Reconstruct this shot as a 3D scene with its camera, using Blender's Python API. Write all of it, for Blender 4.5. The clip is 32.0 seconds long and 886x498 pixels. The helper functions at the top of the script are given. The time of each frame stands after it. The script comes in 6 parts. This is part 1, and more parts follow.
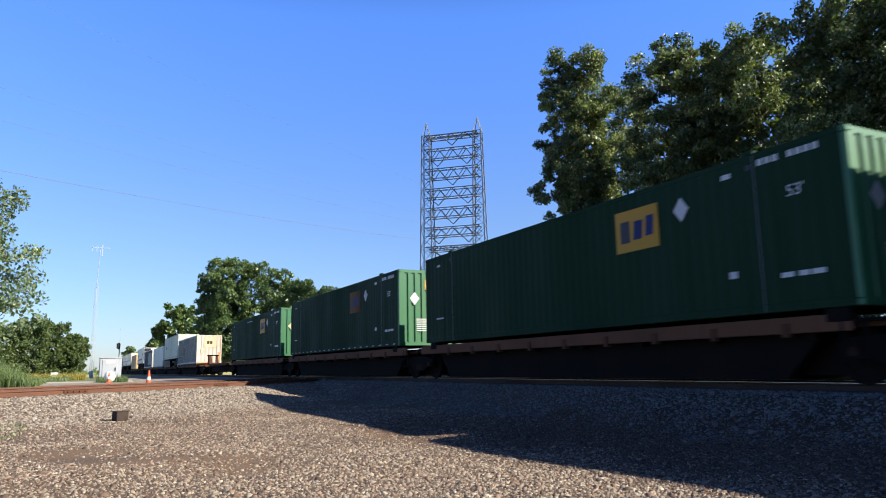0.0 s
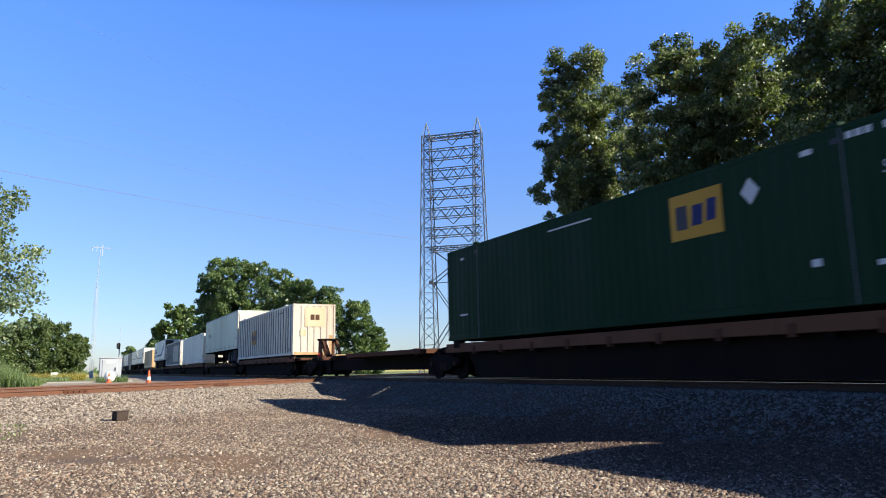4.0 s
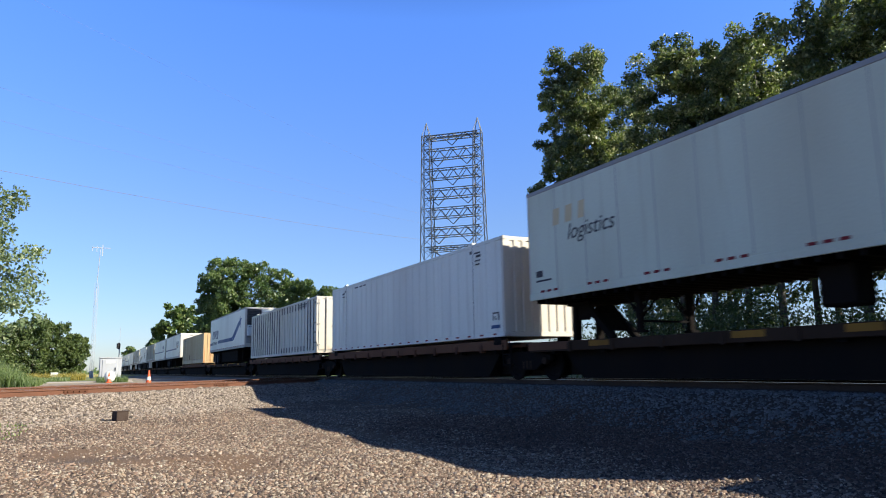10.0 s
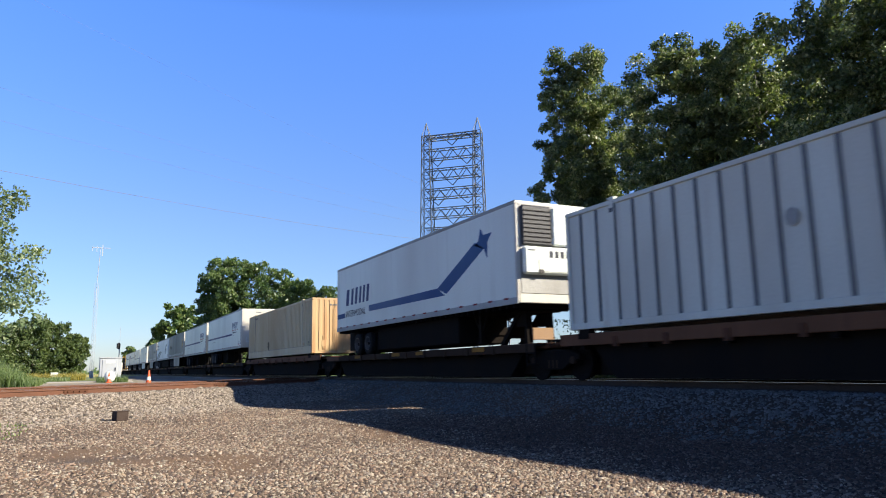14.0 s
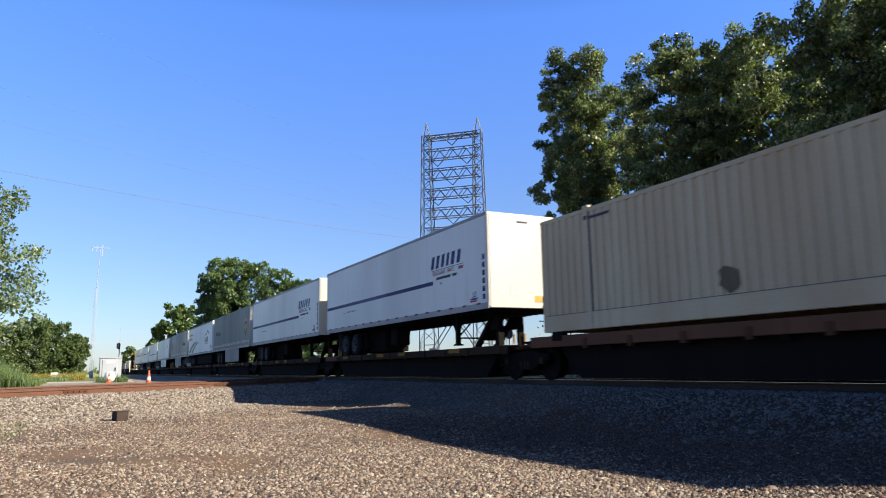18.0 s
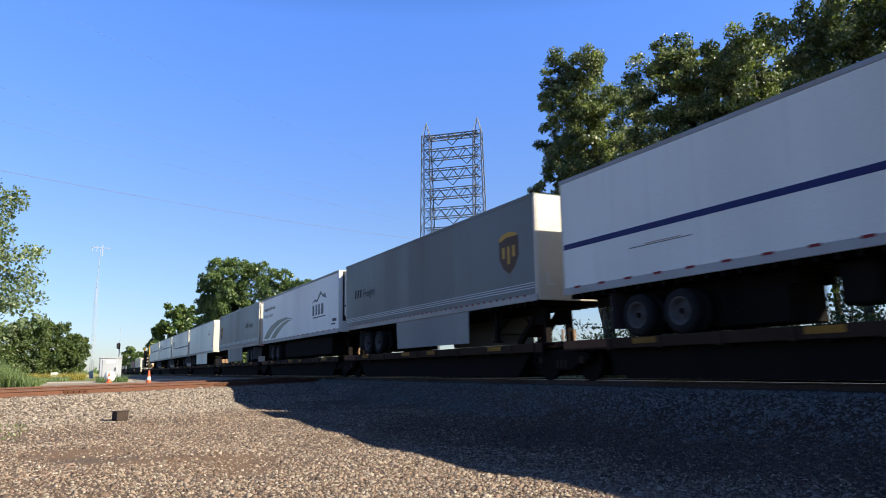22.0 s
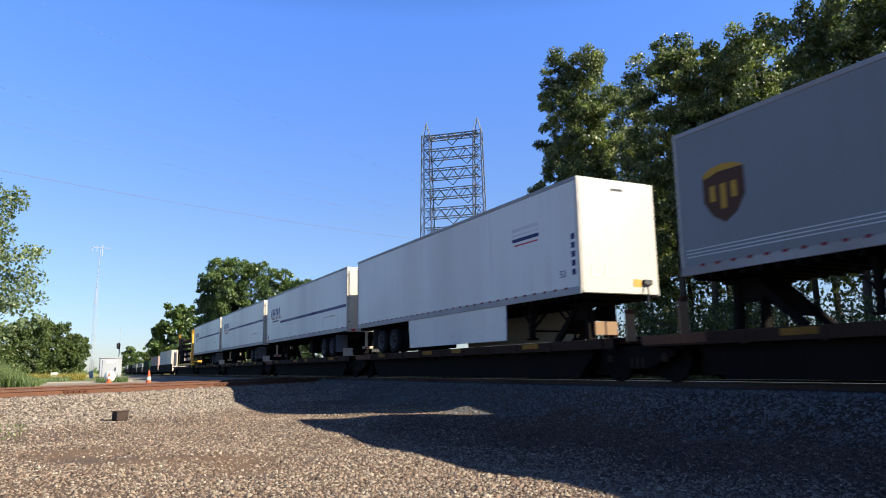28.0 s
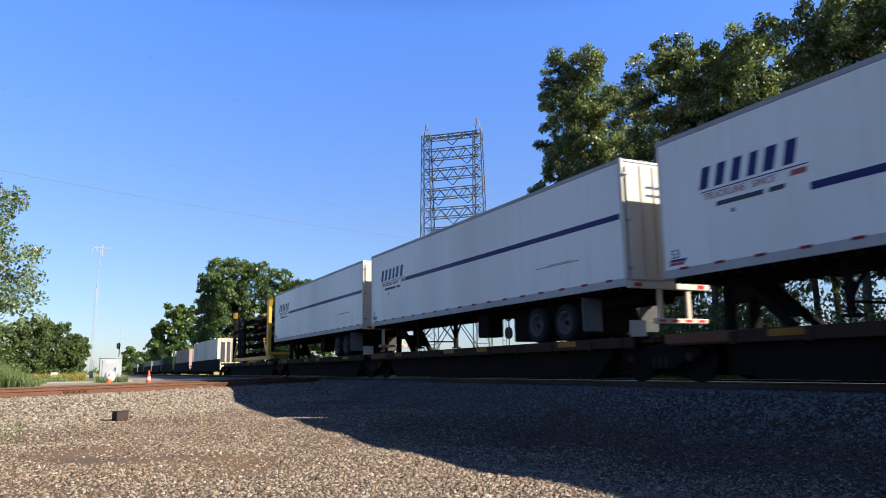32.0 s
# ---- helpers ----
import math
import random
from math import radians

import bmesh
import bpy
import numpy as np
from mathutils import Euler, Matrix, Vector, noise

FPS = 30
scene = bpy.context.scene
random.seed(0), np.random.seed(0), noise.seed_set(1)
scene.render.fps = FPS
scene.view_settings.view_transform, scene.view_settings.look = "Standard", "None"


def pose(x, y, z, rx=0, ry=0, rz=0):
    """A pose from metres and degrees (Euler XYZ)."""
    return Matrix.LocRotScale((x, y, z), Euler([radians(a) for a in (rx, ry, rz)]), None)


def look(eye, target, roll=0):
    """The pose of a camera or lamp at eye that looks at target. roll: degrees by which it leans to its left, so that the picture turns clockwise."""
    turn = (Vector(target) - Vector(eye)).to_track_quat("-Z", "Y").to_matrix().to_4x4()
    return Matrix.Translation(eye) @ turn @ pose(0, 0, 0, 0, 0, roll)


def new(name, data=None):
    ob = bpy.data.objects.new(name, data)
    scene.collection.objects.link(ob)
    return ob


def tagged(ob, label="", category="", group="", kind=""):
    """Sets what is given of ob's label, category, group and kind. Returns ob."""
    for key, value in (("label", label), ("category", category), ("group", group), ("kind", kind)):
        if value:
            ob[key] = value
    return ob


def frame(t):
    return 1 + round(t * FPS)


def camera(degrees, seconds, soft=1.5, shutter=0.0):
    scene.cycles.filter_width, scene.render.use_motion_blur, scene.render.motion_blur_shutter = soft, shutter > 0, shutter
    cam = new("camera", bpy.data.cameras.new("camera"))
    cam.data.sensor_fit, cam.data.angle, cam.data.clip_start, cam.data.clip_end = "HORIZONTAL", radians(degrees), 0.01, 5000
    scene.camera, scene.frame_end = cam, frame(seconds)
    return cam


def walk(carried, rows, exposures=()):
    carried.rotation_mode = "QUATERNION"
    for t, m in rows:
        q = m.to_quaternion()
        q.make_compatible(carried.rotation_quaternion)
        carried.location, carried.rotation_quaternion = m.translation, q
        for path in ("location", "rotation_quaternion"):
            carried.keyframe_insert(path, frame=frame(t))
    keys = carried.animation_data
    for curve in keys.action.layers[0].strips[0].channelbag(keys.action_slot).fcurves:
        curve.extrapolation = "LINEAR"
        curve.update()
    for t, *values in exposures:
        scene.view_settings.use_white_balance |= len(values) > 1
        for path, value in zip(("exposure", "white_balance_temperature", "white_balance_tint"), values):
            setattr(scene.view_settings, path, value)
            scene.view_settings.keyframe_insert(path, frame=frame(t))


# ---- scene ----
# ---- camera ----
cam = camera(64.029, 32.0, soft=1.0, shutter=0.35)
EYE = (0.0, 0.0, 1.4)
YAW, PITCH = radians(63.014), radians(9.468)
AIM = (EYE[0] - math.sin(YAW) * math.cos(PITCH), EYE[1] + math.cos(YAW) * math.cos(PITCH), EYE[2] + math.sin(PITCH))
STILL = look(EYE, AIM, -1.007)
walk(cam, [(0.0, STILL), (32.0, STILL)], exposures=[(0.0, 1.25, 6330, 10), (3.0, 1.25, 6330, 10), (10.0, 1.25, 6400, 10), (17.0, 1.25, 6530, 10), (24.0, 1.25, 6640, 10), (32.0, 1.25, 6600, 10)])

# ---- world and sun ----
SUN = Vector((1.1, 1.03, 0.98)).normalized()
world = bpy.data.worlds.new("sky")
scene.world = world
world.use_nodes = True
wn, wl = world.node_tree.nodes, world.node_tree.links
sky = wn.new("ShaderNodeTexSky")
sky.sky_type = "NISHITA"
sky.sun_disc = False
sky.sun_elevation = math.asin(SUN.z)
sky.sun_rotation = math.atan2(SUN.x, SUN.y)
sky.air_density, sky.dust_density, sky.ozone_density = 1.0, 0.3, 3.0
# clear sky: pale horizon, strong blue above; zenith dimmed unnaturally to weaken fill in shade
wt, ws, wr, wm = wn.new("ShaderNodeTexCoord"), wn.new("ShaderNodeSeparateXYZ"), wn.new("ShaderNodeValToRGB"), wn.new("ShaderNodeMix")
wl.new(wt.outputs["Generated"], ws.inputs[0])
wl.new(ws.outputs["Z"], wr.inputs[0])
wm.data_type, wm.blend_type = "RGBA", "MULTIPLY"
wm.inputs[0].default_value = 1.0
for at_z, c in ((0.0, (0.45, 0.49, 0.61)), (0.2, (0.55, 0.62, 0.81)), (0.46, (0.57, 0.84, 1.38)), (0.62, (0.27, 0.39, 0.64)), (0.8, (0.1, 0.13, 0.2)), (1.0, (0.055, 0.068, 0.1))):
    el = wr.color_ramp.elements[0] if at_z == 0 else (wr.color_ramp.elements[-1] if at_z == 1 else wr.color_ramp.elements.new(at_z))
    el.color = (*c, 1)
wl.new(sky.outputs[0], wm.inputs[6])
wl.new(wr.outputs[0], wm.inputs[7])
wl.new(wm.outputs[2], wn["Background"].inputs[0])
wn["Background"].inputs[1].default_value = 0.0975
sun = new("sun", bpy.data.lights.new("sun", "SUN"))
sun.data.energy, sun.data.angle, sun.data.color = 5.0, radians(0.53), (1.0, 0.91, 0.75)
sun.matrix_world = look(SUN * 60, (0, 0, 0))

# ---- materials ----
def nodes_of(name):
    m = bpy.data.materials.new(name)
    m.use_nodes = True
    return m, m.node_tree.nodes, m.node_tree.links, m.node_tree.nodes["Principled BSDF"]


def mixed(n, l, a, b, fac, blend="MIX"):
    x = n.new("ShaderNodeMix")
    x.data_type, x.blend_type = "RGBA", blend
    for s, v in ((x.inputs[6], a), (x.inputs[7], b), (x.inputs[0], fac)):
        if isinstance(v, bpy.types.NodeSocket):
            l.new(v, s)
        elif isinstance(v, tuple):
            s.default_value = (*v[:3], 1)
        else:
            s.default_value = v
    return x.outputs[2]


def noisy(n, l, scale, stretch=(1, 1, 1), detail=4, low=0.35, high=0.65, offset=(0, 0, 0)):
    tc, mp, nz, rm = n.new("ShaderNodeTexCoord"), n.new("ShaderNodeMapping"), n.new("ShaderNodeTexNoise"), n.new("ShaderNodeMapRange")
    l.new(tc.outputs["Object"], mp.inputs[0])
    mp.inputs["Scale"].default_value, mp.inputs["Location"].default_value = stretch, offset
    l.new(mp.outputs[0], nz.inputs["Vector"])
    nz.inputs["Scale"].default_value, nz.inputs["Detail"].default_value = scale, detail
    l.new(nz.outputs[0], rm.inputs[0])
    rm.inputs[1].default_value, rm.inputs[2].default_value = low, high
    return rm.outputs[0]


def bumped(n, l, b, height, strength, dist):
    bp = n.new("ShaderNodeBump")
    bp.inputs["Strength"].default_value, bp.inputs["Distance"].default_value = strength, dist
    l.new(height, bp.inputs["Height"])
    l.new(bp.outputs[0], b.inputs["Normal"])


def surface(name, c, rough=0.5, metal=0.0, grime=(0.2, 0.17, 0.14), dirt=0.25, scale=6.0, streak=True, bump=0.15, vary=0.0, shine=0.5):
    """A worn painted or plain surface: fine grain, larger stains, streaks that run down."""
    m, n, l, b = nodes_of(name)
    fine = noisy(n, l, scale * 7, detail=3)
    col = mixed(n, l, c, tuple(v * 0.92 for v in c), fine)
    big = noisy(n, l, scale * 0.12, (1, 1, 0.3 if streak else 1), 6, 0.42, 0.75)
    run = noisy(n, l, scale, (1.2, 1.2, 0.08 if streak else 1.0), 5, 0.5, 0.8, (3, 7, 1))
    a = n.new("ShaderNodeMath"); a.operation = "MAXIMUM"
    l.new(big, a.inputs[0]); l.new(run, a.inputs[1])
    k = n.new("ShaderNodeMath"); k.operation = "MULTIPLY"; k.inputs[1].default_value = dirt
    l.new(a.outputs[0], k.inputs[0])
    col = mixed(n, l, col, grime, k.outputs[0])
    if vary:
        oi, hv = n.new("ShaderNodeObjectInfo"), n.new("ShaderNodeHueSaturation")
        mr = n.new("ShaderNodeMapRange")
        l.new(oi.outputs["Random"], mr.inputs[0])
        mr.inputs[3].default_value, mr.inputs[4].default_value = 1 - vary, 1 + vary
        l.new(mr.outputs[0], hv.inputs["Value"]); l.new(col, hv.inputs["Color"])
        col = hv.outputs[0]
    l.new(col, b.inputs["Base Color"])
    rr = n.new("ShaderNodeMapRange")
    l.new(a.outputs[0], rr.inputs[0])
    rr.inputs[3].default_value, rr.inputs[4].default_value = rough, min(1, rough + 0.3)
    l.new(rr.outputs[0], b.inputs["Roughness"])
    b.inputs["Metallic"].default_value = metal
    b.inputs["Specular IOR Level"].default_value = shine
    if bump:
        bumped(n, l, b, noisy(n, l, scale * 2.5, detail=5), bump, 0.02)
    return m


WHITE = surface("white_paint", (0.655, 0.69, 0.635), 0.4, shine=0.4, dirt=0.16, scale=3, bump=0)
OLDWHITE = surface("weathered_white_paint", (0.57, 0.59, 0.525), 0.5, shine=0.4, dirt=0.5, scale=3, grime=(0.3, 0.25, 0.2), bump=0.012)
BRIGHTWHITE = surface("bright_white_paint", (0.77, 0.79, 0.76), 0.4, shine=0.4, dirt=0.14, scale=3, bump=0)
GREYSIDE = surface("grey_trailer_paint", (0.18, 0.2, 0.205), 0.45, shine=0.3, dirt=0.2, scale=3, bump=0.012)
SLATE = surface("slate_trailer_paint", (0.135, 0.155, 0.147), 0.5, shine=0.3, dirt=0.25, scale=3, bump=0.012)
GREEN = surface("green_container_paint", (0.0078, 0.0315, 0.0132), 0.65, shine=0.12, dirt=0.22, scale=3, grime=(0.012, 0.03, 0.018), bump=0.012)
TAN = surface("beige_container_paint", (0.52, 0.45, 0.29), 0.6, shine=0.3, dirt=0.42, scale=2.6, grime=(0.3, 0.14, 0.06), bump=0.012)
# real rust streaks, on a beige made more orange to imitate sun on the end
RUSTEND = surface("rust_streaked_beige", (0.44, 0.304, 0.152), 0.55, dirt=0.9, scale=2.6, grime=(0.26, 0.08, 0.015), bump=0.012)
# lighter copy of the container green for sun-facing ends; sunlight is in the colour
GREENEND = surface("sunlit_green_paint", (0.0224, 0.128, 0.0496), 0.5, dirt=0.16, scale=3, grime=(0.25, 0.25, 0.15), bump=0.012)
# main rails' steel: darkened in colour for the shade under the train
RAILDARK = surface("dark_rail_steel", (0.05, 0.034, 0.026), 0.75, 0.2, dirt=0.5, grime=(0.03, 0.02, 0.016), scale=7, streak=False, shine=0.3)
# off-white for sunlit white ends and bumpers, warmed in colour to look lit
CREAM = surface("sunlit_cream_paint", (0.48, 0.44, 0.37), 0.55, dirt=0.45, scale=3, grime=(0.4, 0.2, 0.09), bump=0.012)
RIB = surface("grimy_rib_steel", (0.1, 0.11, 0.125), 0.6, 0.2, dirt=0.4, scale=5)
ALUM = surface("dull_aluminium", (0.27, 0.27, 0.26), 0.5, 0.3, dirt=0.3, scale=5)
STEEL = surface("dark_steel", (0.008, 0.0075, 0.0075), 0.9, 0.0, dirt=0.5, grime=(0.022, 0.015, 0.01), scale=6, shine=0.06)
RUSTSILL = surface("rust_brown_sill", (0.13, 0.06, 0.032), 0.85, dirt=0.5, grime=(0.05, 0.03, 0.02), scale=4, shine=0.2)
SILLBROWN = surface("dark_brown_sill", (0.042, 0.026, 0.017), 0.9, dirt=0.5, grime=(0.016, 0.012, 0.01), scale=4, shine=0.1)
RUST = surface("rusty_brown_paint", (0.085, 0.036, 0.02), 0.9, 0.0, shine=0.2, dirt=0.5, grime=(0.07, 0.04, 0.025), scale=4)
YELLOW = surface("yellow_paint", (0.62, 0.33, 0.03), 0.5, dirt=0.4, scale=4, grime=(0.2, 0.12, 0.05))
RUBBER = surface("tyre_rubber", (0.011, 0.011, 0.012), 0.9, dirt=0.35, grime=(0.03, 0.025, 0.02), scale=8, shine=0.2)
HUB = surface("grey_wheel_steel", (0.05, 0.051, 0.055), 0.6, 0.2, dirt=0.5, scale=10)
NAVY = surface("navy_lettering", (0.013, 0.022, 0.11), 0.4, dirt=0.08, scale=4, bump=0, shine=0.12)
BLUE = surface("blue_stripe", (0.012, 0.06, 0.19), 0.4, dirt=0.08, scale=4, bump=0, shine=0.12)
BLACK = surface("black_plastic", (0.015, 0.015, 0.017), 0.5, dirt=0.2, scale=8)
MARK = surface("pale_marking", (0.55, 0.58, 0.58), 0.5, dirt=0.2, scale=5, bump=0, shine=0.12)
DARKINK = surface("near_black_lettering", (0.01, 0.013, 0.022), 0.5, dirt=0.1, scale=5, bump=0, shine=0.1)
INK = surface("dark_marking", (0.05, 0.055, 0.07), 0.5, dirt=0.1, scale=5, bump=0, shine=0.12)
REDTAPE = surface("red_reflective_tape", (0.5, 0.03, 0.03), 0.35, dirt=0.2, scale=8, bump=0, shine=0.12)
GOLD = surface("gold_emblem", (0.46, 0.26, 0.03), 0.4, dirt=0.12, scale=5, bump=0, shine=0.12)
SHIELD = surface("brown_emblem", (0.07, 0.03, 0.015), 0.4, dirt=0.1, scale=5, bump=0, shine=0.12)
SWOOSH = surface("grey_green_swoosh", (0.25, 0.27, 0.22), 0.4, dirt=0.1, scale=5, bump=0, shine=0.12)
# warm white kept for sun-facing ends; the sun's warmth is mixed into it
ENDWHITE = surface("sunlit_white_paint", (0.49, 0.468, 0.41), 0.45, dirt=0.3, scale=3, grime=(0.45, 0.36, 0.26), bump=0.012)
MUSTARD = surface("worn_mustard_paint", (0.3, 0.15, 0.025), 0.8, dirt=0.6, grime=(0.05, 0.035, 0.02), scale=6, bump=0, shine=0.15)
FADEDGOLD = surface("faded_brown_gold_sign", (0.36, 0.22, 0.06), 0.6, dirt=0.6, grime=(0.05, 0.045, 0.06), scale=5, bump=0, shine=0.12)
GRIMYGOLD = surface("grimy_orange_sign", (0.16, 0.07, 0.014), 0.6, dirt=0.6, grime=(0.02, 0.025, 0.02), scale=5, bump=0, shine=0.12)
PINKISH = surface("dull_pink_paint", (0.34, 0.25, 0.22), 0.6, dirt=0.4, scale=3, bump=0, shine=0.3)
MASTWHITE = surface("pale_mast_paint", (0.32, 0.336, 0.36), 0.6, dirt=0.2, scale=5, bump=0, shine=0.3)
GREYBOX = surface("mottled_grey_enamel", (0.36, 0.38, 0.4), 0.55, dirt=0.45, scale=5, grime=(0.25, 0.26, 0.28), bump=0.01, shine=0.3)
SMUDGE = surface("dark_smudge", (0.1, 0.085, 0.06), 0.9, dirt=0.5, grime=(0.3, 0.25, 0.15), scale=9, bump=0, shine=0.1)
GREENWHITE = surface("dull_greenish_white_paint", (0.56, 0.62, 0.5), 0.5, dirt=0.4, scale=3, grime=(0.3, 0.27, 0.2), bump=0.012, shine=0.3)
PALEGOLD = surface("faded_gold_lettering", (0.6, 0.5, 0.3), 0.4, dirt=0.1, scale=5, bump=0, shine=0.12)
GREYLOGO = surface("grey_green_lettering", (0.12, 0.14, 0.13), 0.4, dirt=0.1, scale=5, bump=0, shine=0.12)
RAILSTEEL = surface("rusty_rail", (0.128, 0.052, 0.0272), 0.75, 0.2, dirt=0.5, grime=(0.09, 0.05, 0.03), scale=7, streak=False)
RAILTOP = surface("polished_rail_head", (0.45, 0.44, 0.42), 0.28, 0.95, dirt=0.1, scale=9, streak=False)
TIE = surface("creosoted_wood", (0.08, 0.06, 0.044), 0.85, dirt=0.5, grime=(0.2, 0.16, 0.12), scale=9, streak=False, vary=0.3)
CONCRETE = surface("concrete", (0.272, 0.248, 0.216), 0.85, dirt=0.4, scale=4, streak=False)
GALV = surface("galvanised_steel", (0.4, 0.42, 0.43), 0.45, 0.55, dirt=0.25, scale=6)
TOWERSTEEL = surface("weathered_tower_steel", (0.11, 0.135, 0.165), 0.6, 0.3, dirt=0.4, scale=3)
ORANGE = surface("orange_cone_plastic", (0.6, 0.088, 0.016), 0.5, dirt=0.15, scale=10)
BARK = surface("tree_bark", (0.042, 0.035, 0.028), 0.9, dirt=0.5, grime=(0.06, 0.05, 0.04), scale=5, bump=0.6)
PALEBARK = surface("pale_bark", (0.075, 0.068, 0.06), 0.9, dirt=0.5, grime=(0.1, 0.08, 0.06), scale=5, bump=0.6)
TAPE = surface("dull_red_tape", (0.2, 0.02, 0.025), 0.5, dirt=0.4, grime=(0.04, 0.03, 0.04), scale=8, bump=0, shine=0.12)
RAILGREY = surface("grey_white_side_rail", (0.33, 0.345, 0.335), 0.5, dirt=0.4, scale=4, grime=(0.2, 0.18, 0.15), bump=0.01, shine=0.3)
SUNFADED = surface("sun_faded_cream_paint", (0.56, 0.53, 0.43), 0.6, dirt=0.5, scale=3, grime=(0.42, 0.36, 0.26), bump=0, shine=0.2)
REDWORD = surface("dull_red_lettering", (0.3, 0.09, 0.08), 0.5, dirt=0.1, scale=5, bump=0, shine=0.12)
# weathered steel facing the sun; the pale lit tone is part of the colour
TANSTEEL = surface("sunlit_weathered_tan", (0.28, 0.185, 0.11), 0.7, dirt=0.5, scale=6, grime=(0.2, 0.11, 0.06), shine=0.2)
WIRE = surface("power_cable", (0.12, 0.12, 0.13), 0.6, dirt=0.1, scale=1, bump=0)


def leafy(name, dark, light, end_tone):
    m, n, l, b = nodes_of(name)
    g = n.new("ShaderNodeNewGeometry")
    r = n.new("ShaderNodeValToRGB")
    l.new(g.outputs["Random Per Island"], r.inputs[0])
    e = r.color_ramp.elements
    e[0].color, e[1].color = (*dark, 1), (*end_tone, 1)
    x = e.new(0.7); x.color = (*light, 1)
    big = noisy(n, l, 0.45, detail=3)
    col = mixed(n, l, r.outputs[0], dark, big)
    l.new(col, b.inputs["Base Color"])
    b.inputs["Roughness"].default_value = 0.42
    b.inputs["Specular IOR Level"].default_value = 0.5
    tr = n.new("ShaderNodeBsdfTranslucent")
    l.new(mixed(n, l, col, (1.25, 1.45, 0.6), 1.0, "MULTIPLY"), tr.inputs[0])
    ms = n.new("ShaderNodeMixShader")
    ms.inputs[0].default_value = 0.3
    l.new(b.outputs[0], ms.inputs[1]); l.new(tr.outputs[0], ms.inputs[2])
    l.new(ms.outputs[0], n["Material Output"].inputs[0])
    return m


# widely spread leaf tones imitate speckled sun highlights and the crown's dark depths
LEAF = leafy("cottonwood_leaves", (0.038, 0.06, 0.021), (0.21, 0.255, 0.09), (0.52, 0.5, 0.3))
LEAFMID = leafy("maple_leaves", (0.0467, 0.085, 0.027), (0.128, 0.191, 0.054), (0.272, 0.306, 0.117))
LEAFPALE = leafy("willow_leaves", (0.09, 0.13, 0.06), (0.2, 0.26, 0.13), (0.34, 0.37, 0.22))
BUSH = leafy("bush_leaves", (0.055, 0.085, 0.026), (0.1, 0.14, 0.04), (0.16, 0.18, 0.07))
SHRUB = leafy("undergrowth_leaves", (0.025, 0.05, 0.015), (0.07, 0.1, 0.03), (0.14, 0.15, 0.06))
GRASS = leafy("grass_blades", (0.08, 0.125, 0.04), (0.152, 0.203, 0.068), (0.224, 0.234, 0.104))
CROP = leafy("golden_crop", (0.24, 0.2, 0.04), (0.336, 0.28, 0.064), (0.24, 0.248, 0.08))


def stone_mat(name, cols):
    m, n, l, b = nodes_of(name)
    g, r = n.new("ShaderNodeNewGeometry"), n.new("ShaderNodeValToRGB")
    l.new(g.outputs["Random Per Island"], r.inputs[0])
    e = r.color_ramp.elements
    e[0].color, e[1].color = (*cols[0], 1), (*cols[-1], 1)
    for i, c in enumerate(cols[1:-1]):
        x = e.new((i + 1) / (len(cols) - 1)); x.color = (*c, 1)
    col = mixed(n, l, r.outputs[0], (0.16, 0.11, 0.07), noisy(n, l, 40, detail=3, low=0.5, high=1.2))
    l.new(col, b.inputs["Base Color"])
    b.inputs["Roughness"].default_value = 0.85
    bumped(n, l, b, noisy(n, l, 90, detail=4), 0.4, 0.01)
    return m


LOTSTONE = stone_mat("tan_gravel", [(0.03068, 0.02094, 0.0161), (0.1643, 0.108, 0.07567), (0.2913, 0.221, 0.1569), (0.1024, 0.07185, 0.0511), (0.4068, 0.3495, 0.2754), (0.05122, 0.03793, 0.02935), (0.2455, 0.1594, 0.114), (0.2947, 0.2714, 0.2044)])
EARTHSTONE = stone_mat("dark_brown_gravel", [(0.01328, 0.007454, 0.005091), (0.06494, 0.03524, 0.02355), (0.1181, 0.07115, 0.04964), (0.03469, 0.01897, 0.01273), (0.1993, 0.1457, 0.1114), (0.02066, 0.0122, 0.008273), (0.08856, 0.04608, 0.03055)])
BALLAST = stone_mat("grey_ballast_stone", [(0.045, 0.0359, 0.02799), (0.209, 0.1738, 0.1386), (0.33, 0.2784, 0.2204), (0.0998, 0.07757, 0.06147), (0.355, 0.3043, 0.2483), (0.0651, 0.05203, 0.04278)])
# ballast for the bank, darkened and blued as it looks in the train's shade
BANKSTONE = stone_mat("shaded_bank_stone", [(0.0396, 0.0423, 0.04232), (0.088, 0.0945, 0.09568), (0.132, 0.1413, 0.1435), (0.0616, 0.0657, 0.06624), (0.1584, 0.1683, 0.1702), (0.0484, 0.0513, 0.05244)])


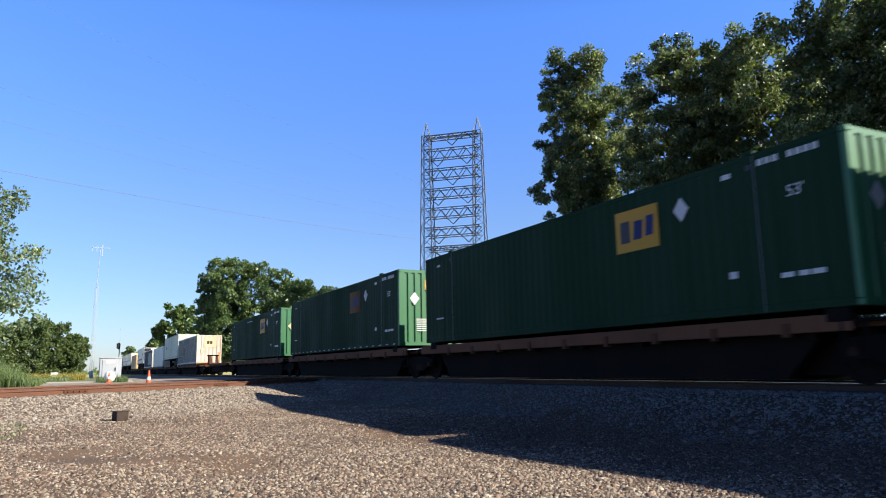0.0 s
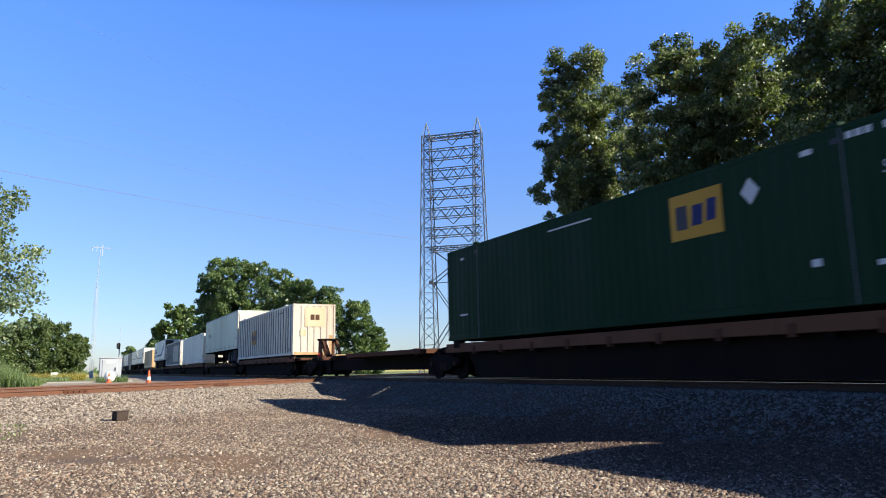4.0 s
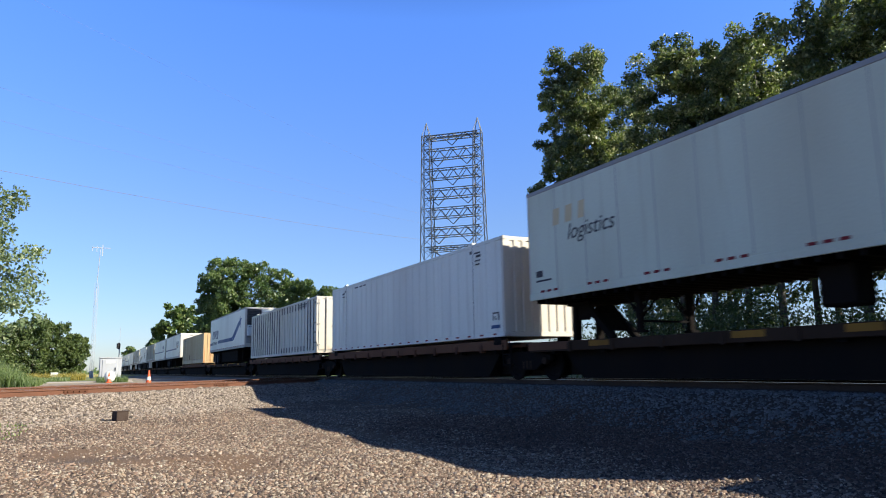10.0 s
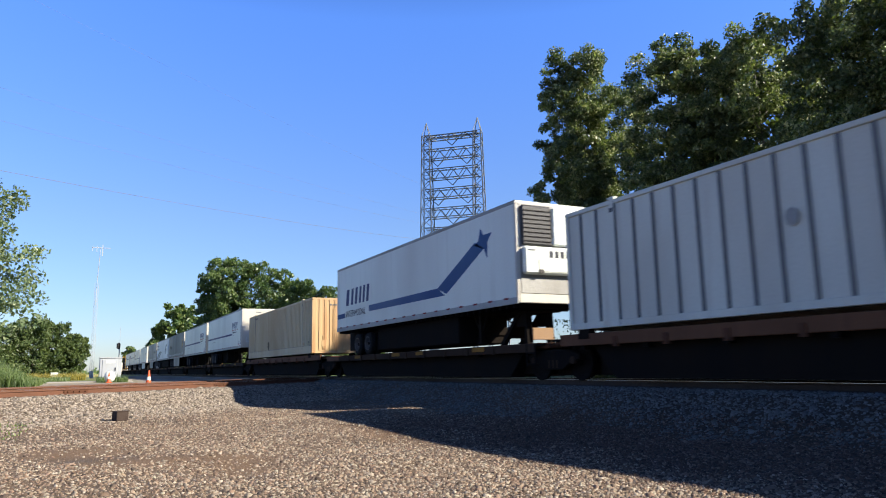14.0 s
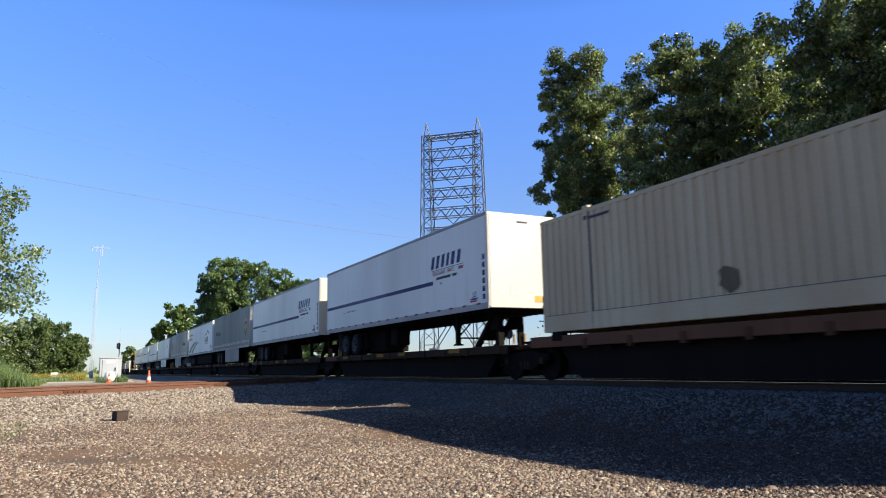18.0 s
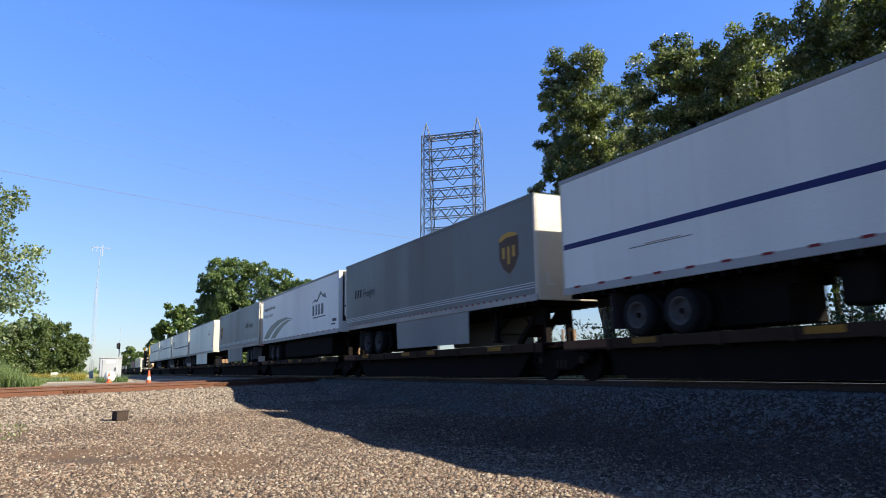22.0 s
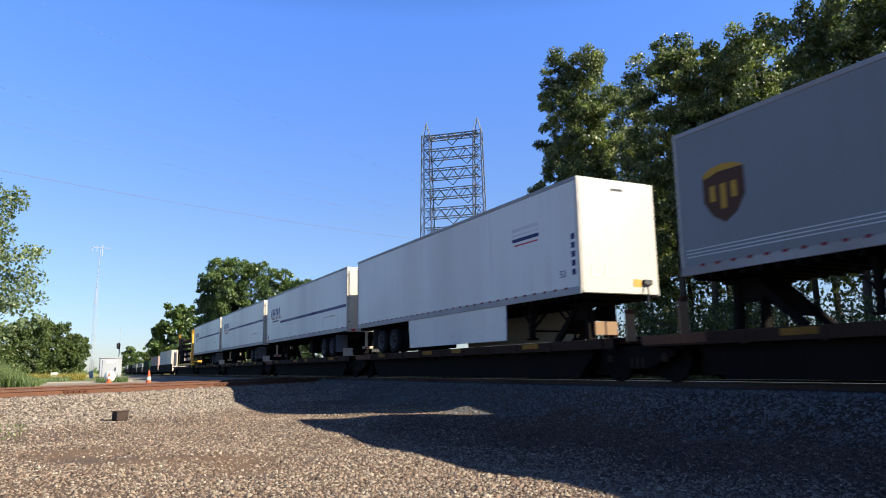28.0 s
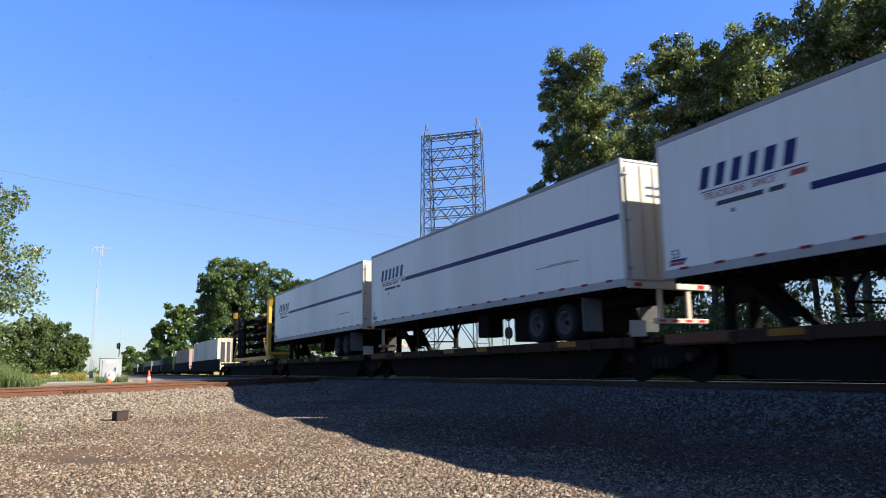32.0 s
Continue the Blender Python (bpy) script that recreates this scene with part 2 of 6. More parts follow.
def ground_material():
    """Gravel lot and ballast near the tracks, a pale road, grass and fields beyond."""
    m, n, l, b = nodes_of("gravel_and_grass_ground")
    tc, sp = n.new("ShaderNodeTexCoord"), n.new("ShaderNodeSeparateXYZ")
    l.new(tc.outputs["Object"], sp.inputs[0])
    vo = n.new("ShaderNodeTexVoronoi")
    vo.inputs["Scale"].default_value = 30
    l.new(tc.outputs["Object"], vo.inputs["Vector"])
    gr = n.new("ShaderNodeValToRGB")
    sc = n.new("ShaderNodeSeparateColor")
    l.new(vo.outputs["Color"], sc.inputs[0]); l.new(sc.outputs[0], gr.inputs[0])
    e = gr.color_ramp.elements
    e[0].color, e[1].color = (0.042, 0.028, 0.0195, 1), (0.098, 0.066, 0.044, 1)
    x = e.new(0.5); x.color = (0.067, 0.046, 0.029, 1)
    col = mixed(n, l, gr.outputs[0], (0.09, 0.057, 0.033), noisy(n, l, 0.35, detail=5, low=0.42, high=0.6))
    # bare brown dirt where wheels have pushed the gravel aside
    for cx, cy, rx, ry in ((-11.2, 1.3, 0.7, 2.0), (-10.6, 2.0, 1.2, 0.7), (-12.9, 0.2, 0.9, 1.4), (-13.5, 5.4, 3.0, 0.6)):
        mp, ln, mr = n.new("ShaderNodeMapping"), n.new("ShaderNodeVectorMath"), n.new("ShaderNodeMapRange")
        l.new(tc.outputs["Object"], mp.inputs[0])
        mp.inputs["Location"].default_value, mp.inputs["Scale"].default_value = (-cx / rx, -cy / ry, 0), (1 / rx, 1 / ry, 0)
        ln.operation = "LENGTH"
        l.new(mp.outputs[0], ln.inputs[0]); l.new(ln.outputs["Value"], mr.inputs[0])
        mr.inputs[1].default_value, mr.inputs[2].default_value, mr.inputs[4].default_value, mr.inputs[3].default_value = 0.35, 1.1, 0.0, 1.0
        col = mixed(n, l, col, (0.115, 0.07, 0.038), mr.outputs[0])
    # darker brown earth under thin gravel by the bank; also deepens the train's shade
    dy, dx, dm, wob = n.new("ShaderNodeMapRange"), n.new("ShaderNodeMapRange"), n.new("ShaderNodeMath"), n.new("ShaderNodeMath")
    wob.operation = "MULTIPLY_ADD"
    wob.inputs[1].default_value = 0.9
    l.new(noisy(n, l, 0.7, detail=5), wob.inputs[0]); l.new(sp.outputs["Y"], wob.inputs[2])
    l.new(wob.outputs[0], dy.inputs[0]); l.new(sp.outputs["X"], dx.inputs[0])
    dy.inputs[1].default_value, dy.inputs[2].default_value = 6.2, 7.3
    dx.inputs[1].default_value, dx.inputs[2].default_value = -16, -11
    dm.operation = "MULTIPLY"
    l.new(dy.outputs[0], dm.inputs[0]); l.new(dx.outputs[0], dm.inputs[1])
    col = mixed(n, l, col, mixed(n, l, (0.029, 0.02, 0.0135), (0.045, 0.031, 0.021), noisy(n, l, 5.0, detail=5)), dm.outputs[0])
    # pale worn road surface past the crossing line
    road = n.new("ShaderNodeMapRange")
    l.new(sp.outputs["X"], road.inputs[0])
    road.inputs[1].default_value, road.inputs[2].default_value = -36, -41
    col = mixed(n, l, col, mixed(n, l, (0.25, 0.21, 0.165), (0.18, 0.15, 0.118), noisy(n, l, 0.5)), road.outputs[0])
    # fields and grass away from the tracks
    gcol = mixed(n, l, (0.08, 0.13, 0.035), (0.15, 0.15, 0.06), noisy(n, l, 0.08, detail=6))
    far = n.new("ShaderNodeMapRange")
    l.new(sp.outputs["X"], far.inputs[0])
    far.inputs[1].default_value, far.inputs[2].default_value = -58, -66
    # but the strip beside the main line stays ballast and dirt
    strip, keep = n.new("ShaderNodeMapRange"), n.new("ShaderNodeMath")
    l.new(sp.outputs["Y"], strip.inputs[0])
    strip.inputs[1].default_value, strip.inputs[2].default_value, strip.inputs[3].default_value, strip.inputs[4].default_value = 3.0, 5.0, 1.0, 0.0
    keep.operation = "MULTIPLY"
    l.new(far.outputs[0], keep.inputs[0]); l.new(strip.outputs[0], keep.inputs[1])
    col = mixed(n, l, col, gcol, keep.outputs[0])
    beyond = n.new("ShaderNodeMapRange")
    l.new(sp.outputs["Y"], beyond.inputs[0])
    beyond.inputs[1].default_value, beyond.inputs[2].default_value = 17.5, 19.5
    col = mixed(n, l, col, gcol, beyond.outputs[0])
    gold = n.new("ShaderNodeMapRange")
    l.new(sp.outputs["X"], gold.inputs[0])
    gold.inputs[1].default_value, gold.inputs[2].default_value = -150, -160
    col = mixed(n, l, col, mixed(n, l, (0.4, 0.3, 0.07), (0.23, 0.23, 0.08), noisy(n, l, 0.03)), gold.outputs[0])
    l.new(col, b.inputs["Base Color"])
    b.inputs["Roughness"].default_value = 0.95
    bumped(n, l, b, vo.outputs["Distance"], 0.6, 0.03)
    return m


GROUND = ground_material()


# ---- building blocks ----
class Geo:
    """Collects vertices and faces of one mesh."""

    def __init__(self):
        self.v, self.f = [], []

    def add(self, vs, fs):
        k = len(self.v)
        self.v += [tuple(p) for p in vs]
        self.f += [tuple(k + i for i in f) for f in fs]
        return self

    def box(self, x0, x1, y0, y1, z0, z1):
        x0, x1 = min(x0, x1), max(x0, x1)
        vs = [(x, y, z) for z in (z0, z1) for y in (y0, y1) for x in (x0, x1)]
        return self.add(vs, [(0, 2, 3, 1), (4, 5, 7, 6), (0, 1, 5, 4), (2, 6, 7, 3), (0, 4, 6, 2), (1, 3, 7, 5)])

    def bar(self, p, q, w, h=None):
        """A square bar from p to q."""
        p, q, h = Vector(p), Vector(q), h or w
        d = (q - p).normalized()
        a = d.cross(Vector((0, 0, 1)))
        a = a.normalized() if a.length > 1e-4 else Vector((1, 0, 0))
        b = a.cross(d)
        vs = [c + a * i * w / 2 + b * j * h / 2 for c in (p, q) for i, j in ((-1, -1), (1, -1), (1, 1), (-1, 1))]
        return self.add(vs, [(3, 2, 1, 0), (4, 5, 6, 7)] + [(i, (i + 1) % 4, 4 + (i + 1) % 4, 4 + i) for i in range(4)])

    def tube(self, pts, radii, n=8, caps=True):
        """A round tube along points, its radius given at each."""
        rings = []
        for i, p in enumerate(pts):
            p = Vector(p)
            d = (Vector(pts[min(i + 1, len(pts) - 1)]) - Vector(pts[max(i - 1, 0)])).normalized()
            a = d.cross(Vector((0.31, 0.95, 0.05)))
            a = a.normalized() if a.length > 1e-4 else Vector((1, 0, 0))
            b = d.cross(a)
            r = radii[i] if isinstance(radii, (list, tuple)) else radii
            rings.append([p + a * r * math.cos(2 * math.pi * k / n) + b * r * math.sin(2 * math.pi * k / n) for k in range(n)])
        vs = [p for ring in rings for p in ring]
        fs = [(i * n + k, i * n + (k + 1) % n, (i + 1) * n + (k + 1) % n, (i + 1) * n + k) for i in range(len(pts) - 1) for k in range(n)]
        if caps:
            fs += [tuple(range(n - 1, -1, -1)), tuple(len(vs) - n + k for k in range(n))]
        return self.add(vs, fs)

    def lathe(self, centre, prof, n=20, ring=False):
        """Turns a profile of (y, r) about the y axis; ring: the profile closes on itself."""
        prof = prof + prof[:1] if ring else prof
        cx, cy, cz = centre
        vs = [(cx + r * math.cos(2 * math.pi * k / n), cy + y, cz + r * math.sin(2 * math.pi * k / n)) for y, r in prof for k in range(n)]
        fs = [(i * n + k, (i + 1) * n + k, (i + 1) * n + (k + 1) % n, i * n + (k + 1) % n) for i in range(len(prof) - 1) for k in range(n)]
        if not ring:
            fs += [tuple(range(n)), tuple(len(vs) - 1 - k for k in range(n))]
        return self.add(vs, fs)

    def plate(self, pts, depth):
        """A flat outline of (x, z) facing -y, with some depth."""
        k = len(pts)
        vs = [(x, -depth, z) for x, z in pts] + [(x, 0, z) for x, z in pts]
        return self.add(vs, [tuple(range(k)), tuple(range(2 * k - 1, k - 1, -1))] + [(i, k + i, k + (i + 1) % k, (i + 1) % k) for i in range(k)])

    def mesh(self, name, material, bevel=0.0, smooth=False):
        me = bpy.data.meshes.new(name)
        me.from_pydata(self.v, [], self.f)
        bm = bmesh.new()
        bm.from_mesh(me)
        bmesh.ops.recalc_face_normals(bm, faces=bm.faces)
        if bevel:
            sharp = [e for e in bm.edges if len(e.link_faces) == 2 and e.calc_face_angle() > 0.6]
            bmesh.ops.bevel(bm, geom=sharp, offset=bevel, segments=1, affect="EDGES", clamp_overlap=True)
        bm.to_mesh(me)
        bm.free()
        if smooth:
            me.polygons.foreach_set("use_smooth", [True] * len(me.polygons))
        me.materials.append(material)
        return me


def part(name, shape, material, parent, label="", at=(0, 0, 0), bevel=0.0, smooth=False):
    """One mesh object under a thing or a part. shape: a Geo or a ready mesh."""
    me = shape if isinstance(shape, bpy.types.Mesh) else shape.mesh(name, material, bevel, smooth)
    ob = new(name, me)
    ob.parent = parent
    ob.location = at
    return tagged(ob, label)


def thing(name, label, category, group="", kind="", at=(0, 0, 0)):
    ob = new(name)
    ob.empty_display_size = 0.3
    ob.location = at
    return tagged(ob, label, category, group, kind)


def solid(name, shape, material, label, category, group="", kind="", bevel=0.0, at=(0, 0, 0), smooth=False):
    ob = new(name, shape if isinstance(shape, bpy.types.Mesh) else shape.mesh(name, material, bevel, smooth))
    ob.location = at
    return tagged(ob, label, category, group, kind)


def raw_mesh(name, verts, faces, material, smooth=False):
    """A big mesh from arrays of equal-sided faces."""
    me = bpy.data.meshes.new(name)
    nv, nf, k = len(verts), len(faces), faces.shape[1]
    me.vertices.add(nv)
    me.vertices.foreach_set("co", np.asarray(verts, np.float32).ravel())
    me.loops.add(nf * k)
    me.loops.foreach_set("vertex_index", np.asarray(faces, np.int32).ravel())
    me.polygons.add(nf)
    me.polygons.foreach_set("loop_start", np.arange(0, nf * k, k, dtype=np.int32))
    if smooth:
        me.polygons.foreach_set("use_smooth", np.ones(nf, bool))
    me.update(calc_edges=True)
    me.materials.append(material)
    return me


# ---- the plan: the main line along x, a second line crossing it, the lot in between ----
NEAR = 11.06            # near face of the cars
TRACK = NEAR + 1.3      # centre of the main line
RAIL = 1.02             # top of rail
CROSS = Vector((-27.97, 2.65))              # a point on the near rail of the crossing line
CDIR = Vector((-0.685, 0.729)).normalized()
CNORM = Vector((CDIR.y, -CDIR.x))          # towards the lot
GAUGE = 1.5


def ease(x, a, b):
    t = np.clip((x - a) / (b - a), 0, 1)
    return t * t * (3 - 2 * t)


def height(x, y):
    """The ground: lot at 0, tracks on their ballast, the land beyond at 0.7."""
    x, y = np.asarray(x, float), np.asarray(y, float)
    s = (x - CROSS.x) * CNORM.x + (y - CROSS.y) * CNORM.y
    main = 0.1 * ease(y, -1.0, 4.2) + 0.1 * ease(y, 5.2, 7.2) + 0.65 * ease(y, 9.3, 10.95)
    beyond = -0.22 * ease(y, 14.5, 17)
    cross = 0.74 - 0.46 * ease(s, 0.7, 3.6) - 0.1 * ease(s, 3.4, 7.6) - 0.18 * ease(s, 7.0, 16.0) - 0.05 * ease(-s, 6.2, 8.5)
    low = 0.05 * np.sin(x * 0.55 + 1) * np.cos(y * 0.5) + 0.03 * np.sin(x * 1.7) * np.sin(y * 1.3 + 2)
    near = np.exp(-((x + 12) ** 2 + y ** 2) / 900)
    bank = np.maximum(main, cross)
    heap = 0.13 * np.exp(-((x + 17.2) / 1.7) ** 2 - ((y - 9.45) / 0.35) ** 2)
    for cx, cy, rx, up in ((-13.4, 9.7, 0.9, 0.1), (-11.0, 9.9, 0.7, 0.13), (-9.2, 9.75, 0.55, 0.16), (-7.6, 9.9, 0.6, 0.14), (-5.6, 9.7, 0.8, 0.13), (-21.5, 9.6, 1.2, 0.1)):
        heap = heap + up * np.exp(-((x - cx) / rx) ** 2 - ((y - cy) / 0.4) ** 2)
    return bank + heap + beyond * (main > 0.7) + low * near * np.clip(1 - bank / 0.5, 0, 1)


def ground():
    def axis(lo, hi, step, far, grow):
        a = list(np.arange(lo, hi, step))
        d = step
        while a[-1] < far:
            d *= grow; a.append(a[-1] + d)
        d = step
        while a[0] > -far:
            d *= grow; a.insert(0, a[0] - d)
        return np.array(a)
    xs, ys = axis(-42, 4, 0.2, 4000, 1.22), axis(-9, 19, 0.2, 4000, 1.22)
    X, Y = np.meshgrid(xs, ys)
    V = np.stack([X, Y, height(X, Y)], -1).reshape(-1, 3)
    i = np.arange(len(ys) - 1)[:, None] * len(xs) + np.arange(len(xs) - 1)[None]
    F = np.stack([i, i + 1, i + 1 + len(xs), i + len(xs)], -1).reshape(-1, 4)
    return solid("ground", raw_mesh("ground", V, F, GROUND, True), None, "tan gravel lot with ballast banks, grass and fields beyond", "ground", kind="structure")


ground()

RAILPROF = [(-0.07, -0.17), (0.07, -0.17), (0.07, -0.155), (0.012, -0.13), (0.012, -0.045), (0.036, -0.035), (0.036, -0.002), (-0.036, -0.002), (-0.036, -0.035), (-0.012, -0.045), (-0.012, -0.13), (-0.07, -0.155)]


def rail(name, p, q, parent, z=RAIL, material=None):
    p, q = Vector((p[0], p[1], z)), Vector((q[0], q[1], z))
    d = (q - p).normalized()
    a = Vector((d.y, -d.x, 0))
    k = len(RAILPROF)
    half, deep = (0.039, 0.009) if material else (0.03, 0.002)
    g = Geo().add([c + a * u + Vector((0, 0, w)) for c in (p, q) for u, w in RAILPROF], [tuple(range(k)), tuple(range(2 * k - 1, k - 1, -1))] + [(i, (i + 1) % k, k + (i + 1) % k, k + i) for i in range(k)])
    r = part(name, g, material or RAILSTEEL, parent)
    h = Geo().add([c + a * u + Vector((0, 0, w)) for c in (p, q) for u, w in ((-half, 0), (half, 0), (half, -deep), (-half, -deep))], [(0, 1, 2, 3), (7, 6, 5, 4), (0, 4, 5, 1), (1, 5, 6, 2), (2, 6, 7, 3), (3, 7, 4, 0)])
    part("rail_head", h, RAILTOP, r, "polished running surface")
    return r


def track(name, label, mid, d, back, ahead, ties, top=RAIL, steel=None):
    t = thing(name, label, "railway track", kind="structure")
    n = Vector((d.y, -d.x))
    for s in (-GAUGE / 2, GAUGE / 2):
        rail("rail", mid + n * s - d * back, mid + n * s + d * ahead, t, top, steel)
    g = Geo().box(-1.3, 1.3, -0.115, 0.115, -0.17, 0)
    me = g.mesh("tie", TIE, 0.012)
    turn = math.atan2(n.y, n.x)
    rng = random.Random(5)
    for i in range(ties[0], ties[1]):
        c = mid + d * (i * 0.56 + rng.uniform(-0.03, 0.03))
        o = part("tie", me, TIE, t, at=(c.x, c.y, top - 0.172 + rng.uniform(-0.01, 0.005)))
        o.rotation_euler = (0, 0, turn + rng.uniform(-0.02, 0.02))
    return t


track("track_1", "main railway track on grey ballast with polished rails", Vector((-30, TRACK)), Vector((-1, 0)), 60, 500, (-60, 150), RAIL, RAILDARK)
cross_mid = CROSS - CNORM * GAUGE / 2
cross_track = track("track_2", "rusty railway track crossing the main line", cross_mid, CDIR, 40, 160, (-34, 60), 0.94)
track("track_3", "second rusty crossing track beside the first", cross_mid - CNORM * 4.1, CDIR, 40, 160, (-30, 50), 0.94)
# rail joint bars with bolts on the near rail of the crossing line
for k in (-4.2, 3.0):
    c = CROSS + CDIR * k
    g = Geo().bar((c.x + CNORM.x * 0.03, c.y + CNORM.y * 0.03, 0.85), (c.x + CDIR.x * 0.9 + CNORM.x * 0.03, c.y + CDIR.y * 0.9 + CNORM.y * 0.03, 0.85), 0.03, 0.09)
    jb = part("joint_bar", g, RUST, cross_track)
    for j in range(4):
        b = c + CDIR * (0.12 + 0.22 * j) + CNORM * 0.05
        part("bolt", Geo().tube([(b.x, b.y, 0.85), (b.x + CNORM.x * 0.04, b.y + CNORM.y * 0.04, 0.85)], 0.02, 6), RUST, jb)


def stones(name, label, material, count, where, size, seed):
    """Loose stones scattered on the ground: each a lumpy little block."""
    rng = np.random.default_rng(seed)
    x, y = where(rng, count)
    n = len(x)
    z = height(x, y)
    base = np.array([(1, 0, 0), (0, 1, 0), (-1, 0, 0), (0, -1, 0), (0.1, 0.1, 0.85), (0, 0, 0.5), (0.75, 0.75, 0.45), (-0.75, -0.7, 0.4)], float)
    base[:4, 2] = -0.45
    base = np.delete(base, 5, 0)
    tri = np.array([(5, 4, 0), (5, 0, 1), (5, 1, 4), (1, 2, 4), (6, 4, 2), (6, 2, 3), (6, 3, 4), (3, 0, 4)])
    sz = size * rng.lognormal(0, 0.33, n)
    V = base[None] * (1 + rng.uniform(-0.38, 0.38, (n, 7, 3)))
    V *= (sz[:, None] * np.stack([np.ones(n), rng.uniform(0.6, 1, n), rng.uniform(0.45, 0.85, n)], 1))[:, None, :]
    a = rng.uniform(0, 2 * np.pi, n); tl = rng.uniform(-0.5, 0.5, n)
    ca, sa, ct, st = np.cos(a), np.sin(a), np.cos(tl), np.sin(tl)
    X = V[..., 0] * ct[:, None] + V[..., 2] * st[:, None]; Z = -V[..., 0] * st[:, None] + V[..., 2] * ct[:, None]; Y = V[..., 1]
    V = np.stack([X * ca[:, None] - Y * sa[:, None] + x[:, None], X * sa[:, None] + Y * ca[:, None] + y[:, None], Z + (z + sz * 0.12)[:, None]], -1)
    F = (tri[None] + (np.arange(n) * 7)[:, None, None]).reshape(-1, 3)
    return solid(name, raw_mesh(name, V.reshape(-1, 3), F, material), None, label, "gravel", kind="stuff")


def bare(x, y):
    """Worn dirt patches where few stones lie."""
    w = np.zeros(len(x))
    x, y = x + 0.35 * np.sin(2.1 * y + 1.3 * x), y + 0.18 * np.sin(1.9 * x) + 0.08 * np.sin(5.3 * x)
    for cx, cy, rx, ry in ((-11.2, 1.3, 0.45, 1.6), (-10.6, 2.0, 1.0, 0.5), (-12.9, 0.2, 0.7, 1.2), (-13.5, 5.4, 2.6, 0.5)):
        w = np.maximum(w, np.exp(-(((x - cx) / rx) ** 2 + ((y - cy) / ry) ** 2)))
    # an old wheel rut running askew
    along, across = 0.57 * (x + 11.7) + 0.82 * (y - 0.8), -0.82 * (x + 11.7) + 0.57 * (y - 0.8)
    w = np.maximum(w, 1.1 * np.exp(-((along / 2.1) ** 4 + (across / 0.6) ** 2)))
    return w


def lot_where(rng, count):
    # dense towards the tracks, thinning out over the rest of the lot
    r = np.abs(3.0 + 23 * rng.random(count) ** 1.35 + rng.normal(0, 0.5, count))
    a = radians(63) + radians(40) * (2 * rng.random(count) - 1) + rng.normal(0, 0.1, count)
    x, y = -r * np.sin(a), r * np.cos(a)
    rest = rng.random(count) < 0.08
    x, y = np.where(rest, rng.uniform(-20, 9, count), x), np.where(rest, rng.uniform(-11, 9, count), y)
    s = (x - CROSS.x) * CNORM.x + (y - CROSS.y) * CNORM.y
    thin = 0.985 * np.clip((y - 5.9 + 0.25 * np.sin(1.7 * x)) / 0.9, 0, 1) * np.clip((x + 16) / 4, 0.6, 1)
    keep = (y < 9.5) & (rng.random(count) > thin) & (s > 3.2 + rng.normal(0, 0.8, count)) & (rng.random(count) > 0.9 * bare(x, y))
    return x[keep], y[keep]


def bank_where(rng, count):
    x = -42 + 40 * rng.random(count) ** 0.8
    y = rng.uniform(7.2, 11.4, count)
    keep = (y > 9.55 - 0.4 * np.exp(-((x + 17.2) / 2.0) ** 2) - 0.45 * np.sin(x * 3.1) ** 8 + 0.2 * np.sin(x * 0.9) + 0.15 * np.sin(x * 2.3) + rng.normal(0, 0.2, count))
    return x[keep], y[keep]


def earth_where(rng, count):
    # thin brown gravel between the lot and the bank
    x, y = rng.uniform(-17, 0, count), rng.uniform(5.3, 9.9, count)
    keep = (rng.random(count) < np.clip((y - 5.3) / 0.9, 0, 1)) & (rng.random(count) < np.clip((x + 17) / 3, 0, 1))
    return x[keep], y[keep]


def cross_where(rng, count):
    k, s = rng.uniform(-14, 14, count), 0.15 + 5.5 * rng.random(count) ** 1.2
    x, y = CROSS.x + CDIR.x * k + CNORM.x * s, CROSS.y + CDIR.y * k + CNORM.y * s
    keep = (y < 10.5) & (rng.random(count) < np.clip((5.6 - s) / 2.5, 0.1, 1))
    return x[keep], y[keep]


stones("lot_gravel", "loose tan and pinkish gravel on the lot", LOTSTONE, 195000, lot_where, 0.0178, 1)
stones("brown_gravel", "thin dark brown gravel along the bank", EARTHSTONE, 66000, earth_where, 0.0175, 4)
stones("track_ballast", "grey crushed stone on the main track's bank", BANKSTONE, 52000, bank_where, 0.028, 2)
stones("crossing_ballast", "pale crushed stone along the crossing track", BALLAST, 50000, cross_where, 0.032, 3)
# ---- the train ----
MOVING = []             # things of the train with the place of their leading end at the start
LEN, WID = 16.15, 2.59


def travel(t):
    """How far the slowing train has come after t seconds."""
    return 9.7843 * t - 0.01035 * t * t


def rolling(name, label, category, x, group):
    t = thing(name, label, category, group)
    MOVING.append((t, x))
    return t


